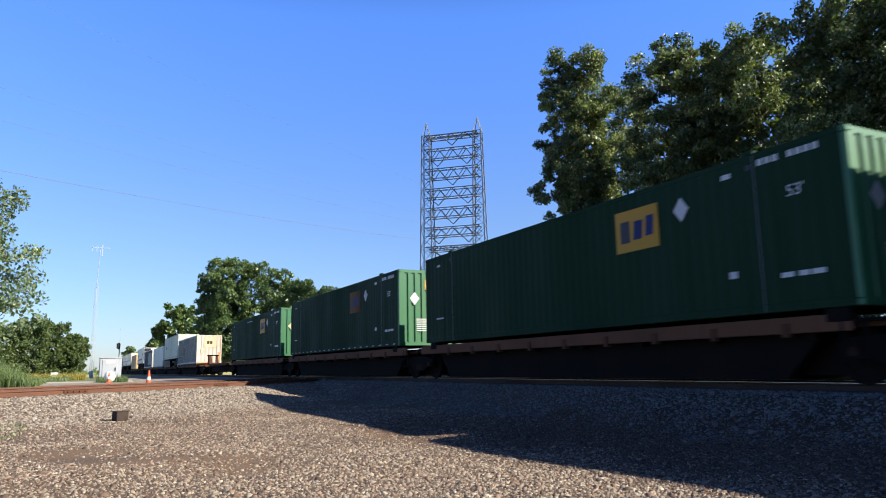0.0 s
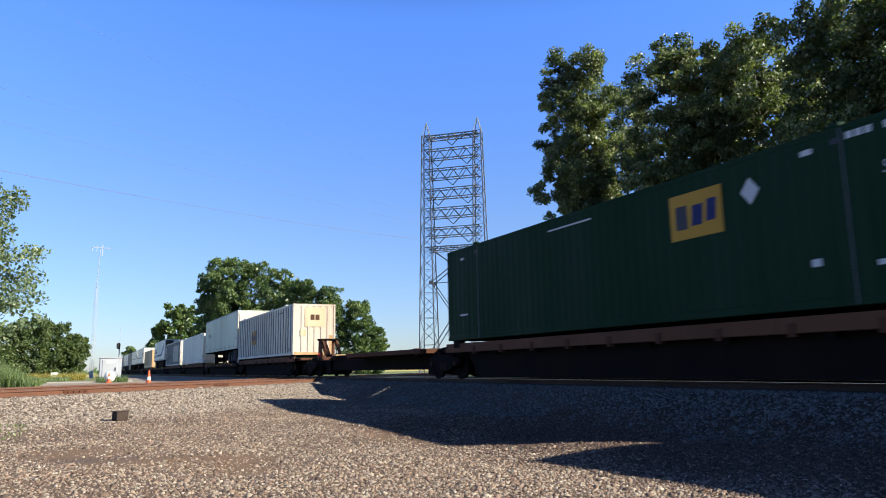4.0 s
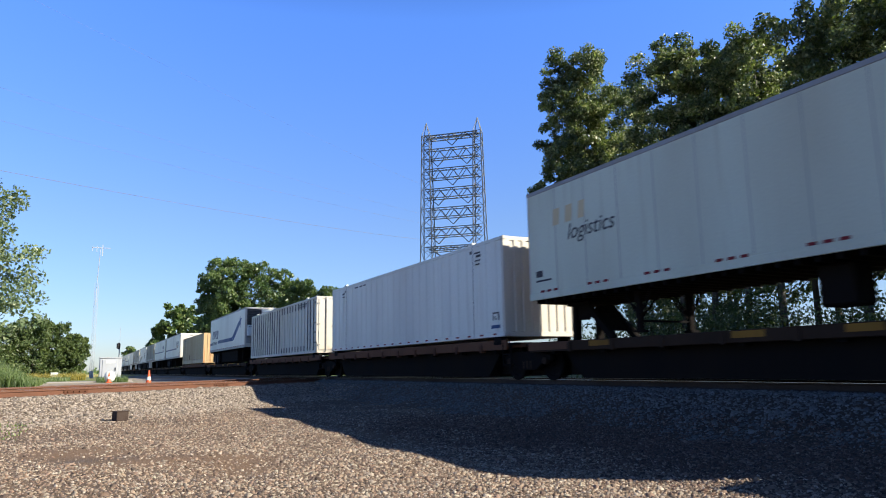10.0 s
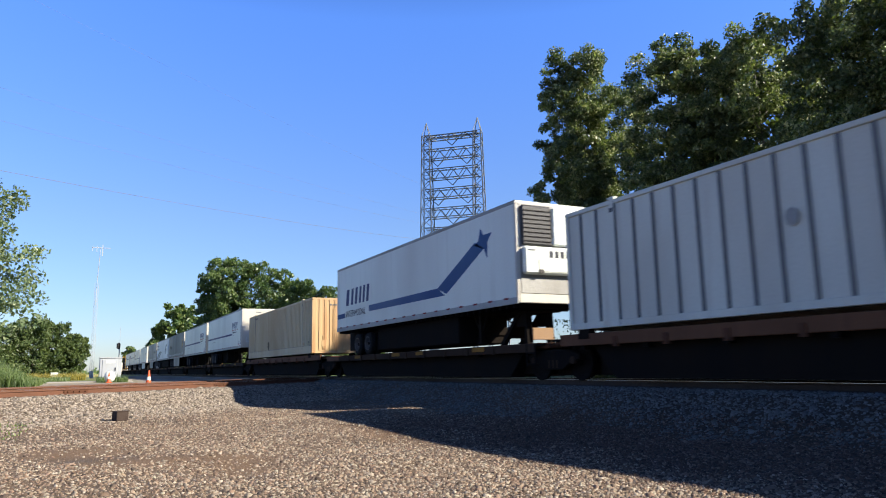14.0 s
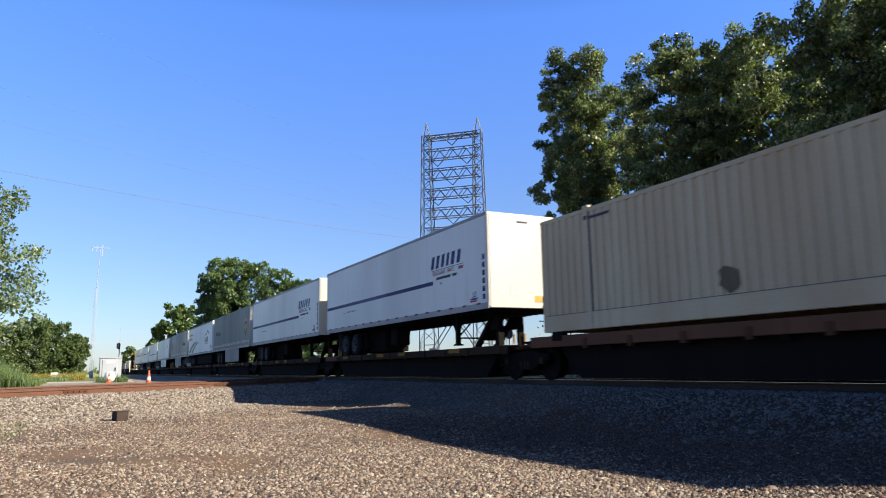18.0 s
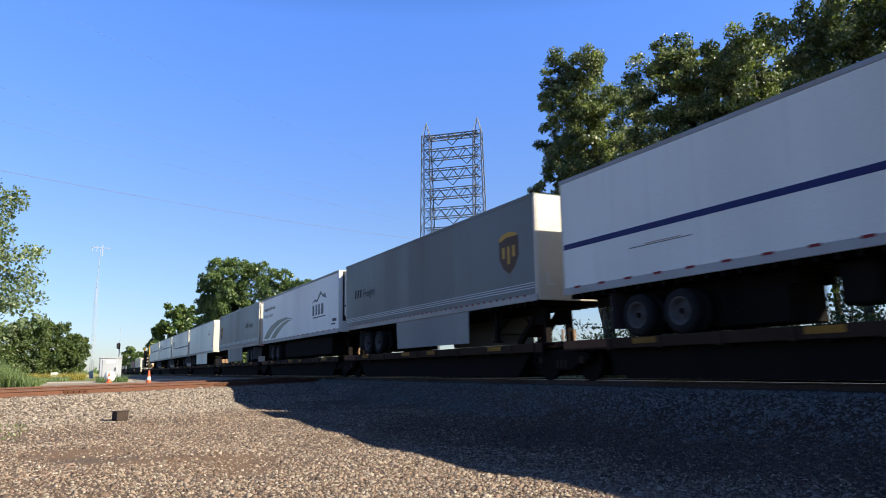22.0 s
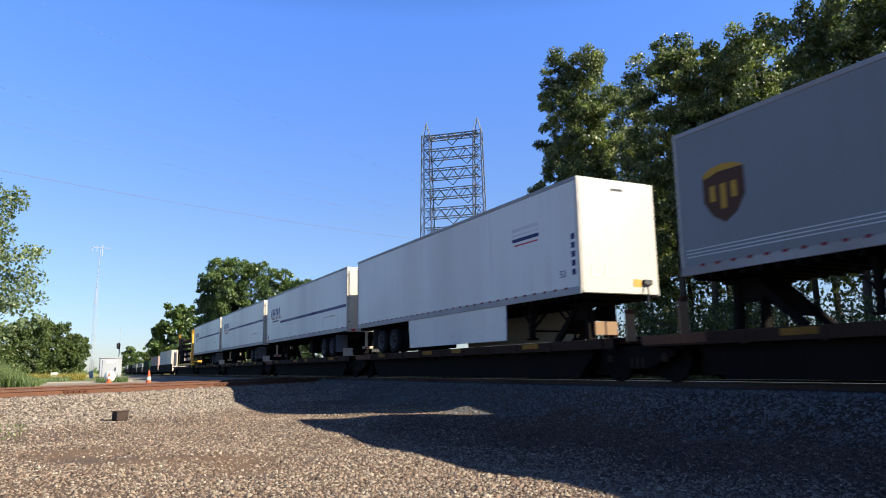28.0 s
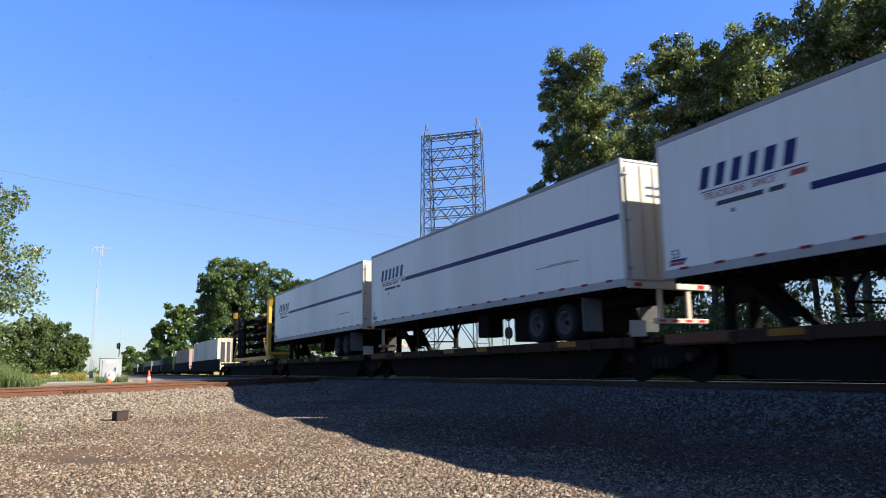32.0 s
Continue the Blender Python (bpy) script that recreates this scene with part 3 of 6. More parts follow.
def corrugated(u0, u1, z0, z1, pitch, depth, place, flat=0.45):
    """A wall of upright corrugations between u0 and u1; place turns (u, depth, z) into a point."""
    n = max(1, round((u1 - u0) / pitch))
    p = (u1 - u0) / n
    us, ds = [], []
    for i in range(n):
        for f, d in ((0, 0), (flat, 0), (flat + 0.08, depth), (0.92, depth)):
            us.append(u0 + (i + f) * p); ds.append(d)
    us.append(u1); ds.append(0)
    g, k = Geo(), len(us)
    vs = [place(u, d, z) for z in (z0, z1) for u, d in zip(us, ds)] + [place(u, depth + 0.03, z) for z in (z0, z1) for u in us]
    fs = [(i, i + 1, k + i + 1, k + i) for i in range(k - 1)] + [(2 * k + i + 1, 2 * k + i, 3 * k + i, 3 * k + i + 1) for i in range(k - 1)]
    fs += [(i + 1, i, 2 * k + i, 2 * k + i + 1) for i in range(k - 1)] + [(k + i, k + i + 1, 3 * k + i + 1, 3 * k + i) for i in range(k - 1)]
    fs += [(0, k, 3 * k, 2 * k), (k - 1, 3 * k - 1, 4 * k - 1, 2 * k - 1)]
    return g.add(vs, fs)


def side_near(u, d, z):
    return (u, d, z)


def side_far(u, d, z):
    return (u, WID - d, z)


def end_right(u, d, z):
    return (-d, u, z)


def bars(name, rows, material, parent, label="", depth=0.006, y=0.0):
    """Flat marks on the near side: each row an outline of (x, z)."""
    for pts in rows:
        part(name, Geo().plate(pts, depth), material, parent, label, at=(0, y, 0))


def slant(x0, x1, z0, z1, lean=0.0):
    return [(x0, z0), (x1, z0), (x1 + lean, z1), (x0 + lean, z1)]


def end_marks(name, rects, material, parent, x=0.0, label=""):
    for y0, y1, z0, z1 in rects:
        part(name, Geo().box(x, x + 0.008, y0, y1, z0, z1), material, parent, label)


def lettering(name, words, x, z, size, material, parent, shear=0.0):
    """Plain words on the near side, in the built-in font."""
    c = bpy.data.curves.new(name, "FONT")
    c.body, c.size, c.shear, c.extrude = words, size, shear, 0.002
    o = bpy.data.objects.new(name, c)
    me = bpy.data.meshes.new_from_object(o)
    bpy.data.objects.remove(o)
    me.materials.append(material)
    ob = new(name, me)
    ob.parent = parent
    ob.matrix_basis = pose(x, -0.006, z, 90, 0, 0)
    return ob


def end_lettering(name, words, y, z, size, material, parent, x):
    """Plain words on the leading end."""
    ob = lettering(name, words, 0, 0, size, material, parent)
    ob.matrix_basis = pose(x, y, z, 90, 0, 90)
    return ob


def container(name, label, x, paint, end_paint, style, length=LEN, z0=1.24, z1=4.25, group="containers on the train", blank=None):
    t = rolling(name, label, "shipping container", x, group)
    b = -length
    pitch, depth = {"fine": (0.3, 0.009), "posts": (1.2, 0.0), "wave": (0.29, 0.036), "panel": (0.62, 0.022)}[style]
    skirt = 0.42 if style == "wave" else 0.16
    if style == "posts":
        part("side_panel", Geo().box(b + 0.12, -0.12, 0.04, 0.09, z0 + 0.14, z1 - 0.1), paint, t)
        me = Geo().box(-0.037, 0.037, 0, 0.05, z0 + 0.14, z1 - 0.12).mesh("rib", RIB, 0.012)
        for xx in [-15.55, -14.95, -1.2, -0.6] + [-2.37 - 0.626 * i for i in range(19)]:
            if blank and blank[0] < xx < blank[1]:
                part("rib", Geo().box(-0.037, 0.037, 0, 0.04, z0 + 0.45, z1 - 0.5), paint, t, at=(xx, 0, 0))
                part("rib", Geo().box(-0.037, 0.037, 0, 0.05, z0 + 0.14, z0 + 0.45), RIB, t, at=(xx, 0, 0))
                part("rib", Geo().box(-0.037, 0.037, 0, 0.05, z1 - 0.5, z1 - 0.12), RIB, t, at=(xx, 0, 0))
            else:
                part("rib", me, RIB, t, at=(xx, 0, 0))
    else:
        part("side_panel", corrugated(b + 0.12, -0.12, z0 + skirt, z1 - 0.1, pitch, depth, side_near), paint, t)
    part("side_panel", corrugated(b + 0.12, -0.12, z0 + skirt, z1 - 0.1, pitch, max(depth, 0.02), side_far), paint, t)
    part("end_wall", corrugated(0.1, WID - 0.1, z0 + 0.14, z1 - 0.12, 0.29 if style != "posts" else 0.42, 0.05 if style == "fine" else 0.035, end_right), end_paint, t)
    part("end_wall", Geo().box(b, b + 0.06, 0.1, WID - 0.1, z0 + 0.14, z1 - 0.12), paint, t)
    part("roof", Geo().box(b + 0.05, -0.05, 0.03, WID - 0.03, z1 - 0.06, z1 - 0.01), paint, t)
    for y in (0, WID - 0.09):
        part("bottom_rail", Geo().box(b + 0.1, -0.1, y - 0.004, y + 0.094, z0, z0 + skirt), paint, t, bevel=0.012)
        part("top_rail", Geo().box(b + 0.1, -0.1, y - 0.004, y + 0.094, z1 - 0.11, z1), paint, t, bevel=0.015)
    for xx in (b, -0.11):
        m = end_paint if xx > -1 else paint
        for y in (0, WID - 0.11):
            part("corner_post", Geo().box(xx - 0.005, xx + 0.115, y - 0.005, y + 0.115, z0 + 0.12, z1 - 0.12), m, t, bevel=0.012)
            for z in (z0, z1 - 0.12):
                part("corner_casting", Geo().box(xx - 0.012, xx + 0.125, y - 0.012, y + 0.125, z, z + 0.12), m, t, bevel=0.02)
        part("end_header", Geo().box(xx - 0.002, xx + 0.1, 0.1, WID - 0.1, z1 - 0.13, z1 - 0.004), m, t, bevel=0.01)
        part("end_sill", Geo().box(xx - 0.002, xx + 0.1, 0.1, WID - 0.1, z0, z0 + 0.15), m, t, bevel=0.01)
    if length > 14:
        off = 1.8 if style == "posts" else 1.95
        for xx in (-off, b + off):
            part("lifting_post", Geo().box(xx - 0.09, xx + 0.09, -0.008, 0.07, z0, z1 + 0.01), paint, t, bevel=0.012)
            part("seam", Geo().box(xx + 0.092, xx + 0.112, -0.006, 0.05, z0 + 0.02, z1 - 0.05), RIB, t)
            part("top_casting", Geo().box(xx - 0.12, xx + 0.12, -0.016, 0.12, z1 - 0.02, z1 + 0.07), paint, t, bevel=0.02)
            part("casting_pocket", Geo().box(xx - 0.06, xx + 0.06, -0.014, 0.02, z1 - 0.3, z1 - 0.2), INK, t, "dark lifting pocket")
    return t


def door_hardware(t, z0, z1, x, material, rods=(0.55, 0.95, 1.65, 2.05)):
    """Two rear leaves with lock rods, on a lit end."""
    for y0, y1 in ((0.12, WID / 2 - 0.008), (WID / 2 + 0.008, WID - 0.12)):
        d = part("door", Geo().box(x, x + 0.03, y0, y1, z0 + 0.16, z1 - 0.14), material, t, bevel=0.01)
        for y in rods:
            if y0 < y < y1:
                part("lock_rod", Geo().tube([(x + 0.045, y, z0 + 0.1), (x + 0.045, y, z1 - 0.08)], 0.014, 8), material, d)
        for k in range(3):
            z = z0 + 0.4 + k * (z1 - z0 - 0.8) / 2
            y = y0 if y0 < 1 else y1
            part("hinge", Geo().box(x + 0.02, x + 0.05, y - 0.07, y + 0.07, z, z + 0.05), ALUM, d)


# -- trailer running gear, shared shapes --
TYRE = Geo().lathe((0, 0, 0), [(-0.13, 0.29), (-0.145, 0.38), (-0.11, 0.465), (-0.04, 0.485), (0.04, 0.485), (0.11, 0.465), (0.145, 0.38), (0.13, 0.29)], 24, True).mesh("tyre", RUBBER, smooth=True)
RIM = Geo().lathe((0, 0, 0), [(-0.06, 0.01), (-0.055, 0.09), (0.03, 0.11), (0.045, 0.2), (0.03, 0.255), (-0.12, 0.275), (-0.14, 0.305), (0.13, 0.305)], 20).mesh("rim", HUB, smooth=True)


def road_axle(t, x, z):
    a = part("axle", Geo().tube([(x, 0.15, z), (x, WID - 0.15, z)], 0.065, 8), STEEL, t)
    for y in (0.24, 0.55, WID - 0.55, WID - 0.24):
        w = part("wheel", TYRE, None, t, "black tyre on a grey steel rim", at=(x, y, z))
        part("rim", RIM, None, w)


def trailer(name, label, x, paint, nose_right, length=LEN, end_paint=None, skirt=None, reefer=False, group="truck trailers on the train", seams=13, tape=True, lined=False, dark=None, plate_x=0.0):
    t = rolling(name, label, "truck trailer", x, group)
    z0, z1, b, e = 2.14, 5.18, -length, end_paint or paint

    def fx(u):
        return u if nose_right else b - u
    n = seams
    if lined:
        # fine lengthwise ridges
        k = 21
        prof = []
        for i in range(k):
            za = z0 + 0.2 + (z1 - z0 - 0.32) * i / k
            zb = z0 + 0.2 + (z1 - z0 - 0.32) * (i + 1) / k
            prof += [(0.0, za), (0.0, zb - 0.03), (0.014, zb - 0.015)]
        prof += [(0.0, z1 - 0.12), (0.02, z1 - 0.12), (0.02, z0 + 0.2)]
        m = len(prof)
        g = Geo().add([(xx, y, z) for xx in (b + 0.08, -0.08) for y, z in prof], [tuple(range(m)), tuple(range(2 * m - 1, m - 1, -1))] + [(i, (i + 1) % m, m + (i + 1) % m, m + i) for i in range(m)])
        part("side_wall", g, paint, t)
    else:
        for i in range(n):
            xa, xb = b + 0.08 + (length - 0.16) * i / n, b + 0.08 + (length - 0.16) * (i + 1) / n
            part("side_panel", Geo().box(xa + 0.002, xb - 0.002, 0.0, 0.03, z0 + 0.18, z1 - 0.1), paint, t)
    part("wall_core", Geo().box(b + 0.05, -0.05, 0.02, WID - 0.02, z0 + 0.1, z1 - 0.05), paint, t)
    part("side_wall", Geo().box(b + 0.06, -0.06, WID - 0.02, WID, z0 + 0.1, z1 - 0.05), paint, t)
    part("roof", Geo().box(b + 0.02, -0.02, 0.02, WID - 0.02, z1 - 0.045, z1 - 0.005), paint, t)
    for y in (-0.012, WID - 0.04):
        part("top_rail", Geo().box(b, 0, y, y + 0.052, z1 - 0.11, z1), ALUM if paint != SLATE else paint, t, bevel=0.012)
        part("bottom_rail", Geo().box(b, 0, y, y + 0.052, z0, z0 + 0.19), ALUM if paint in (SLATE, GREYSIDE) else (paint if paint is GREENWHITE else RAILGREY), t, bevel=0.01)
    for xx in (b, -0.09):
        for y in (-0.008, WID - 0.092):
            part("corner_post", Geo().box(xx, xx + 0.09, y, y + 0.1, z0 + 0.05, z1 - 0.02), e, t, bevel=0.03)
    part("front_wall", Geo().box(fx(-0.03), fx(0.012), 0.06, WID - 0.06, z0 + 0.02, z1 - 0.03), e, t, bevel=0.02)
    if nose_right and not reefer:
        end_marks("vent_mark", ((0.35, 0.4, z0 + 0.45, z0 + 0.8), (0.35, 0.62, z0 + 0.45, z0 + 0.5), (0.8, 0.85, z0 + 0.45, z0 + 0.8), (0.8, 1.07, z0 + 0.45, z0 + 0.5)), MARK, t, 0.012)
        end_marks("data_plate", ((1.7, 1.98, z0 + 0.22, z0 + 0.42),), YELLOW, t, 0.012, "yellow data plate")
        part("air_coupling", Geo().box(0.012, 0.09, 2.02, 2.3, z0 + 0.28, z0 + 0.42), BLACK, t, bevel=0.01)
        part("air_hose", Geo().tube([(0.08, 2.1, z0 + 0.3), (0.14, 2.08, z0 + 0.05), (0.1, 2.05, z0 - 0.3)], 0.022, 6), BLACK, t)
        end_marks("marker_lamp", ((1.1, 1.5, z1 - 0.3, z1 - 0.24),), INK, t, 0.012)
    if reefer:
        # cooling unit on the nose: deep like a box, or shallow in a dark frame
        k = reefer
        if k < 0.4:
            # flat plate whose grey stands for the recess's shade
            part("recess_shade_plate", Geo().box(0.012, 0.03, 0.12, WID - 0.12, z0 + 0.3, z1 - 0.1), ALUM, t, "grey plate toned like the shaded recess round the cooling unit", bevel=0.008)
            r = part("cooling_unit", Geo().box(0.03, k, 0.14, WID - 0.14, z0 + 0.84, z0 + 1.66), WHITE, t, "white refrigeration unit", bevel=0.06)
            part("upper_panel", Geo().box(0.03, k * 0.7, 1.22, WID - 0.14, z0 + 1.72, z1 - 0.14), WHITE, r, bevel=0.05)
            gr = part("grille", Geo().box(0.03, k * 0.6, 0.14, 1.2, z0 + 1.7, z1 - 0.14), BLACK, r, "black radiator grille", bevel=0.05)
            for j in range(8):
                part("louvre", Geo().box(k * 0.6, k * 0.6 + 0.012, 0.2, 1.14, z0 + 1.8 + j * 0.13, z0 + 1.83 + j * 0.13), STEEL, gr)
            for j in range(6):
                part("maker_block", Geo().box(k, k + 0.006, 1.0 + 0.2 * j, 1.13 + 0.2 * j, z0 + 1.34, z0 + 1.54), INK, r)
            part("access_hatch", Geo().box(k, k + 0.02, 0.62, WID - 0.3, z0 + 0.92, z0 + 1.3), WHITE, r, bevel=0.02)
            part("drain_port", Geo().box(k, k + 0.03, 0.62, 0.78, z0 + 0.88, z0 + 0.98), BLACK, r)
            part("small_text_bar", Geo().box(k, k + 0.004, 0.25, 0.52, z0 + 1.52, z0 + 1.56), INK, r)
        else:
            part("unit_frame", Geo().box(0.012, 0.04, 0.2, WID - 0.2, z0 + 0.55, z1 - 0.06), BLACK, t, "dark frame round the cooling unit", bevel=0.01)
            r = part("cooling_unit", Geo().box(0.04, k, 0.27, WID - 0.27, z0 + 0.75, z1 - 0.12), WHITE, t, "white refrigeration unit", bevel=0.07)
            part("grille", Geo().box(k, k + 0.012, 0.36, 1.4, z0 + 1.72, z1 - 0.24), BLACK, r, "black radiator grille", bevel=0.004)
            part("cover", Geo().box(k, k + 0.07, 0.36, WID - 0.36, z0 + 0.98, z0 + 1.66), WHITE, r, bevel=0.03)
            part("maker_bar", Geo().box(k + 0.07, k + 0.078, 1.2, 2.05, z0 + 1.38, z0 + 1.56), INK, r)
            part("fuel_box", Geo().box(0.04, k * 0.8, 0.5, WID - 0.5, z0 + 0.58, z0 + 0.74), BLACK, r, bevel=0.02)
            part("side_vent", Geo().box(k * 0.3, k * 0.5, 0.262, 0.27, z0 + 1.2, z0 + 1.32), BLACK, r)
            for j in range(7):
                part("louvre", Geo().box(k + 0.012, k + 0.03, 0.42, 1.34, z0 + 1.8 + j * 0.12, z0 + 1.84 + j * 0.12), STEEL, r)
    if not nose_right:
        door_hardware(t, z0, z1, 0.0, e)
        part("rear_sill", Geo().box(-0.06, 0.03, 0.02, WID - 0.02, z0 - 0.04, z0 + 0.13), e, t, bevel=0.015)
        # near end left out where the bumper lies in shade
        bm_ = part("rear_bumper", Geo().box(-0.1, 0.0, 0.8, WID - 0.1, 1.3, 1.42), CREAM, t, bevel=0.015)
        for k in range(4):
            part("bumper_tape", Geo().box(0.0, 0.006, 0.9 + 0.42 * k, 1.12 + 0.42 * k, 1.335, 1.39), REDTAPE, bm_)
        for y in (0.95, WID - 0.74):
            part("bumper_post", Geo().box(-0.09, -0.02, y, y + 0.12, 1.4, z0 - 0.03), CREAM, bm_)
        part("white_plate", Geo().box(plate_x - 0.02, plate_x, 0.03, 0.5, 0.99, 1.36), CREAM, t, "white plate hanging at the corner", bevel=0.006)
        part("tail_lamp", Geo().box(-0.02, 0.04, 0.2, 0.42, z0 - 0.0, z0 + 0.09), REDTAPE, t)
        part("tail_lamp", Geo().box(-0.02, 0.04, WID - 0.42, WID - 0.2, z0 - 0.0, z0 + 0.09), REDTAPE, t)
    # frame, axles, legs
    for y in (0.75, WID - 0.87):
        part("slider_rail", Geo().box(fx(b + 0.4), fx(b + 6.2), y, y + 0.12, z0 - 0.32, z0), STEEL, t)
    # added block that keeps the space behind the wheels black
    part("axle_dark_block", Geo().box(min(fx(b + 1.85), fx(b + 6.0)), max(fx(b + 1.85), fx(b + 6.0)), 0.74, WID - 0.74, 1.1, z0 - 0.03), STEEL, t, "solid dark block filling the sliding axle frame", bevel=0.03)
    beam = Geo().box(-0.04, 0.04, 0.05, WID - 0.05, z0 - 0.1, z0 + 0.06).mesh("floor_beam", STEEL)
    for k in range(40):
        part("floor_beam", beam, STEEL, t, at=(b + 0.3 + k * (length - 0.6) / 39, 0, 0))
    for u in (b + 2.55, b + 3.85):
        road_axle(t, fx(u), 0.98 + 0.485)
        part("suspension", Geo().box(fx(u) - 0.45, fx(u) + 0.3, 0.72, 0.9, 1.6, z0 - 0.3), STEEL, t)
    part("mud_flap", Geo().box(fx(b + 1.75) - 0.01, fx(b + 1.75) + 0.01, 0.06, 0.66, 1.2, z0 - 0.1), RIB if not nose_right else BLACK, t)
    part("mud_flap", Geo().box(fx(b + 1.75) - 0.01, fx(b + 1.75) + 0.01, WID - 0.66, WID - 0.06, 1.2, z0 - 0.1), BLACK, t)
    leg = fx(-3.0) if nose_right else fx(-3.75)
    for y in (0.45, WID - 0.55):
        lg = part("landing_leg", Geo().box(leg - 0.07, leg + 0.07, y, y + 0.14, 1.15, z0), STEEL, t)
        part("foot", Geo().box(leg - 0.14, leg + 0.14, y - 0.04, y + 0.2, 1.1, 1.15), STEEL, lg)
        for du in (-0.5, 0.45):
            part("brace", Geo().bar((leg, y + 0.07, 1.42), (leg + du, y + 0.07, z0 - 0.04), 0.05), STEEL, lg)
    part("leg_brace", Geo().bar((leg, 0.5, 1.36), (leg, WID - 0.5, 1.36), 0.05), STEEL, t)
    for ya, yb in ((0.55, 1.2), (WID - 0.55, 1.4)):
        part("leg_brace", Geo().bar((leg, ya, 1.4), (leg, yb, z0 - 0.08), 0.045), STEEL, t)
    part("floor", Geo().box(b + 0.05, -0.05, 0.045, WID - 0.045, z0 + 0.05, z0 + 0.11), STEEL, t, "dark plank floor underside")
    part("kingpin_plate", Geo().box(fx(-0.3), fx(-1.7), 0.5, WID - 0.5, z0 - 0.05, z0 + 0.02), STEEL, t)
    if dark:
        # solid box added where beams and shade merge to black
        part("dark_mass", Geo().box(dark[0], dark[1], 0.32, WID - 0.32, 1.14, z0 - 0.02), STEEL, t, "black box filling the dark space below the floor", bevel=0.04)
    if skirt:
        for y in (0.02, WID - 0.05):
            part("side_skirt", Geo().add([(skirt[0], y, z0 + 0.02), (skirt[1], y, z0 + 0.02), (skirt[1] - 0.05, y + 0.02, 1.12), (skirt[0] + 0.05, y + 0.02, 1.12), (skirt[0], y + 0.03, z0 + 0.02), (skirt[1], y + 0.03, z0 + 0.02), (skirt[1] - 0.05, y + 0.04, 1.12), (skirt[0] + 0.05, y + 0.04, 1.12)], [(0, 1, 2, 3), (7, 6, 5, 4), (0, 4, 5, 1), (1, 5, 6, 2), (2, 6, 7, 3), (3, 7, 4, 0)]), GREYSIDE if paint is SLATE else paint, t, "smooth aerodynamic side skirt")
    else:
        part("tool_box", Geo().box(fx(-8.3), fx(-9.0), 0.5, 1.1, 1.3, z0 - 0.1), STEEL, t, bevel=0.05)
        part("spare_hoop", Geo().tube([(fx(-10.8), 0.4, z0 - 0.05), (fx(-10.75), 0.4, 1.5), (fx(-11.0), 0.4, 1.34), (fx(-11.35), 0.4, 1.36), (fx(-11.5), 0.4, z0 - 0.05)], 0.03, 6), STEEL, t)
    if tape:
        n = tape if tape > 1 else 17
        w = 0.12 if n < 20 else 0.055
        me = Geo().box(-w, w, -0.017, 0.004, z0 + 0.15, z0 + 0.205).mesh("reflector", TAPE)
        for k in range(n):
            part("reflector", me, TAPE, t, "dull red reflective dash", at=(b + 0.6 + k * (length - 1.2) / (n - 1), 0, 0))
    return t


def word_blocks(parent, x, z, widths, h, material, lean=0.1, gap=0.06, name="emblem_block"):
    """A brand's word as plain slanted blocks, one for each letter's place."""
    for i, w in enumerate(widths):
        bars(name, [slant(x, x + w * 0.62, z, z + h, lean)], material, parent)
        x += w + gap
    return x


def number_bars(parent, x, z0, z1, n, material=INK):
    """A column of upright plain bars where a fleet number stands."""
    s = (z1 - z0) / n
    bars("number_bar", [slant(x, x + 0.15, z0 + i * s + 0.04, z0 + (i + 1) * s - 0.04) for i in range(n)], material, parent)


def stripe_marks(t, nose_right, up=0.0, low=0.0):
    """Navy word blocks, two small lines and a long stripe."""
    L = -LEN
    if nose_right:
        x, s0, s1 = -4.0, L + 0.1, -3.86
    else:
        x, s0, s1 = L + 1.15, -12.55, -0.12
    word_blocks(t, x, 3.82 + up, (0.34, 0.34, 0.34, 0.3, 0.38, 0.36), 0.44, NAVY, 0.12, 0.05)
    bars("underline", [slant(x + 0.05, x + 2.45, 3.745 + up, 3.765 + up)], NAVY, t)
    lettering("lettering", "TRUCKLINE   SINCE", x + 0.1, 3.585 + up, 0.19, REDWORD, t, 0.1)
    bars("small_text_bar", [slant(x + 2.08, x + 2.4, 3.6 + up, 3.7 + up, 0.02)], REDWORD, t)
    bars("small_text_bar", [slant(x + 0.4, x + 1.5, 3.41 + up, 3.5 + up, 0.02), slant(x + 1.62, x + 1.95, 3.41 + up, 3.5 + up, 0.02)], INK, t)
    bars("small_text_bar", [slant(x + 0.75, x + 0.83, 3.22 + up, 3.3 + up)], INK, t)
    mx = -1.15 if nose_right else L + 0.2
    bars("small_emblem", [slant(mx, mx + 0.45, 2.47, 2.53, 0.05)], BLUE, t)
    bars("small_emblem", [slant(mx - 0.03, mx + 0.4, 2.4, 2.46, 0.05)], REDTAPE, t)
    bars("stripe", [slant(s0, s1, 3.36 + low, 3.5 + low)], NAVY, t, "navy blue stripe")
    m = -13.6 if nose_right else -3.6
    bars("small_text_bar", [slant(m, m + 1.9, 2.97, 2.99)], GREYLOGO, t)
    bars("small_text_bar", [slant(m + 0.5, m + 1.6, 3.005, 3.025)], PINKISH, t)
    lettering("lettering", "53", -1.0 if nose_right else L + 0.25, 2.55, 0.26, NAVY, t)
    if nose_right:
        number_bars(t, -0.34, 2.4, 3.9, 6, NAVY)


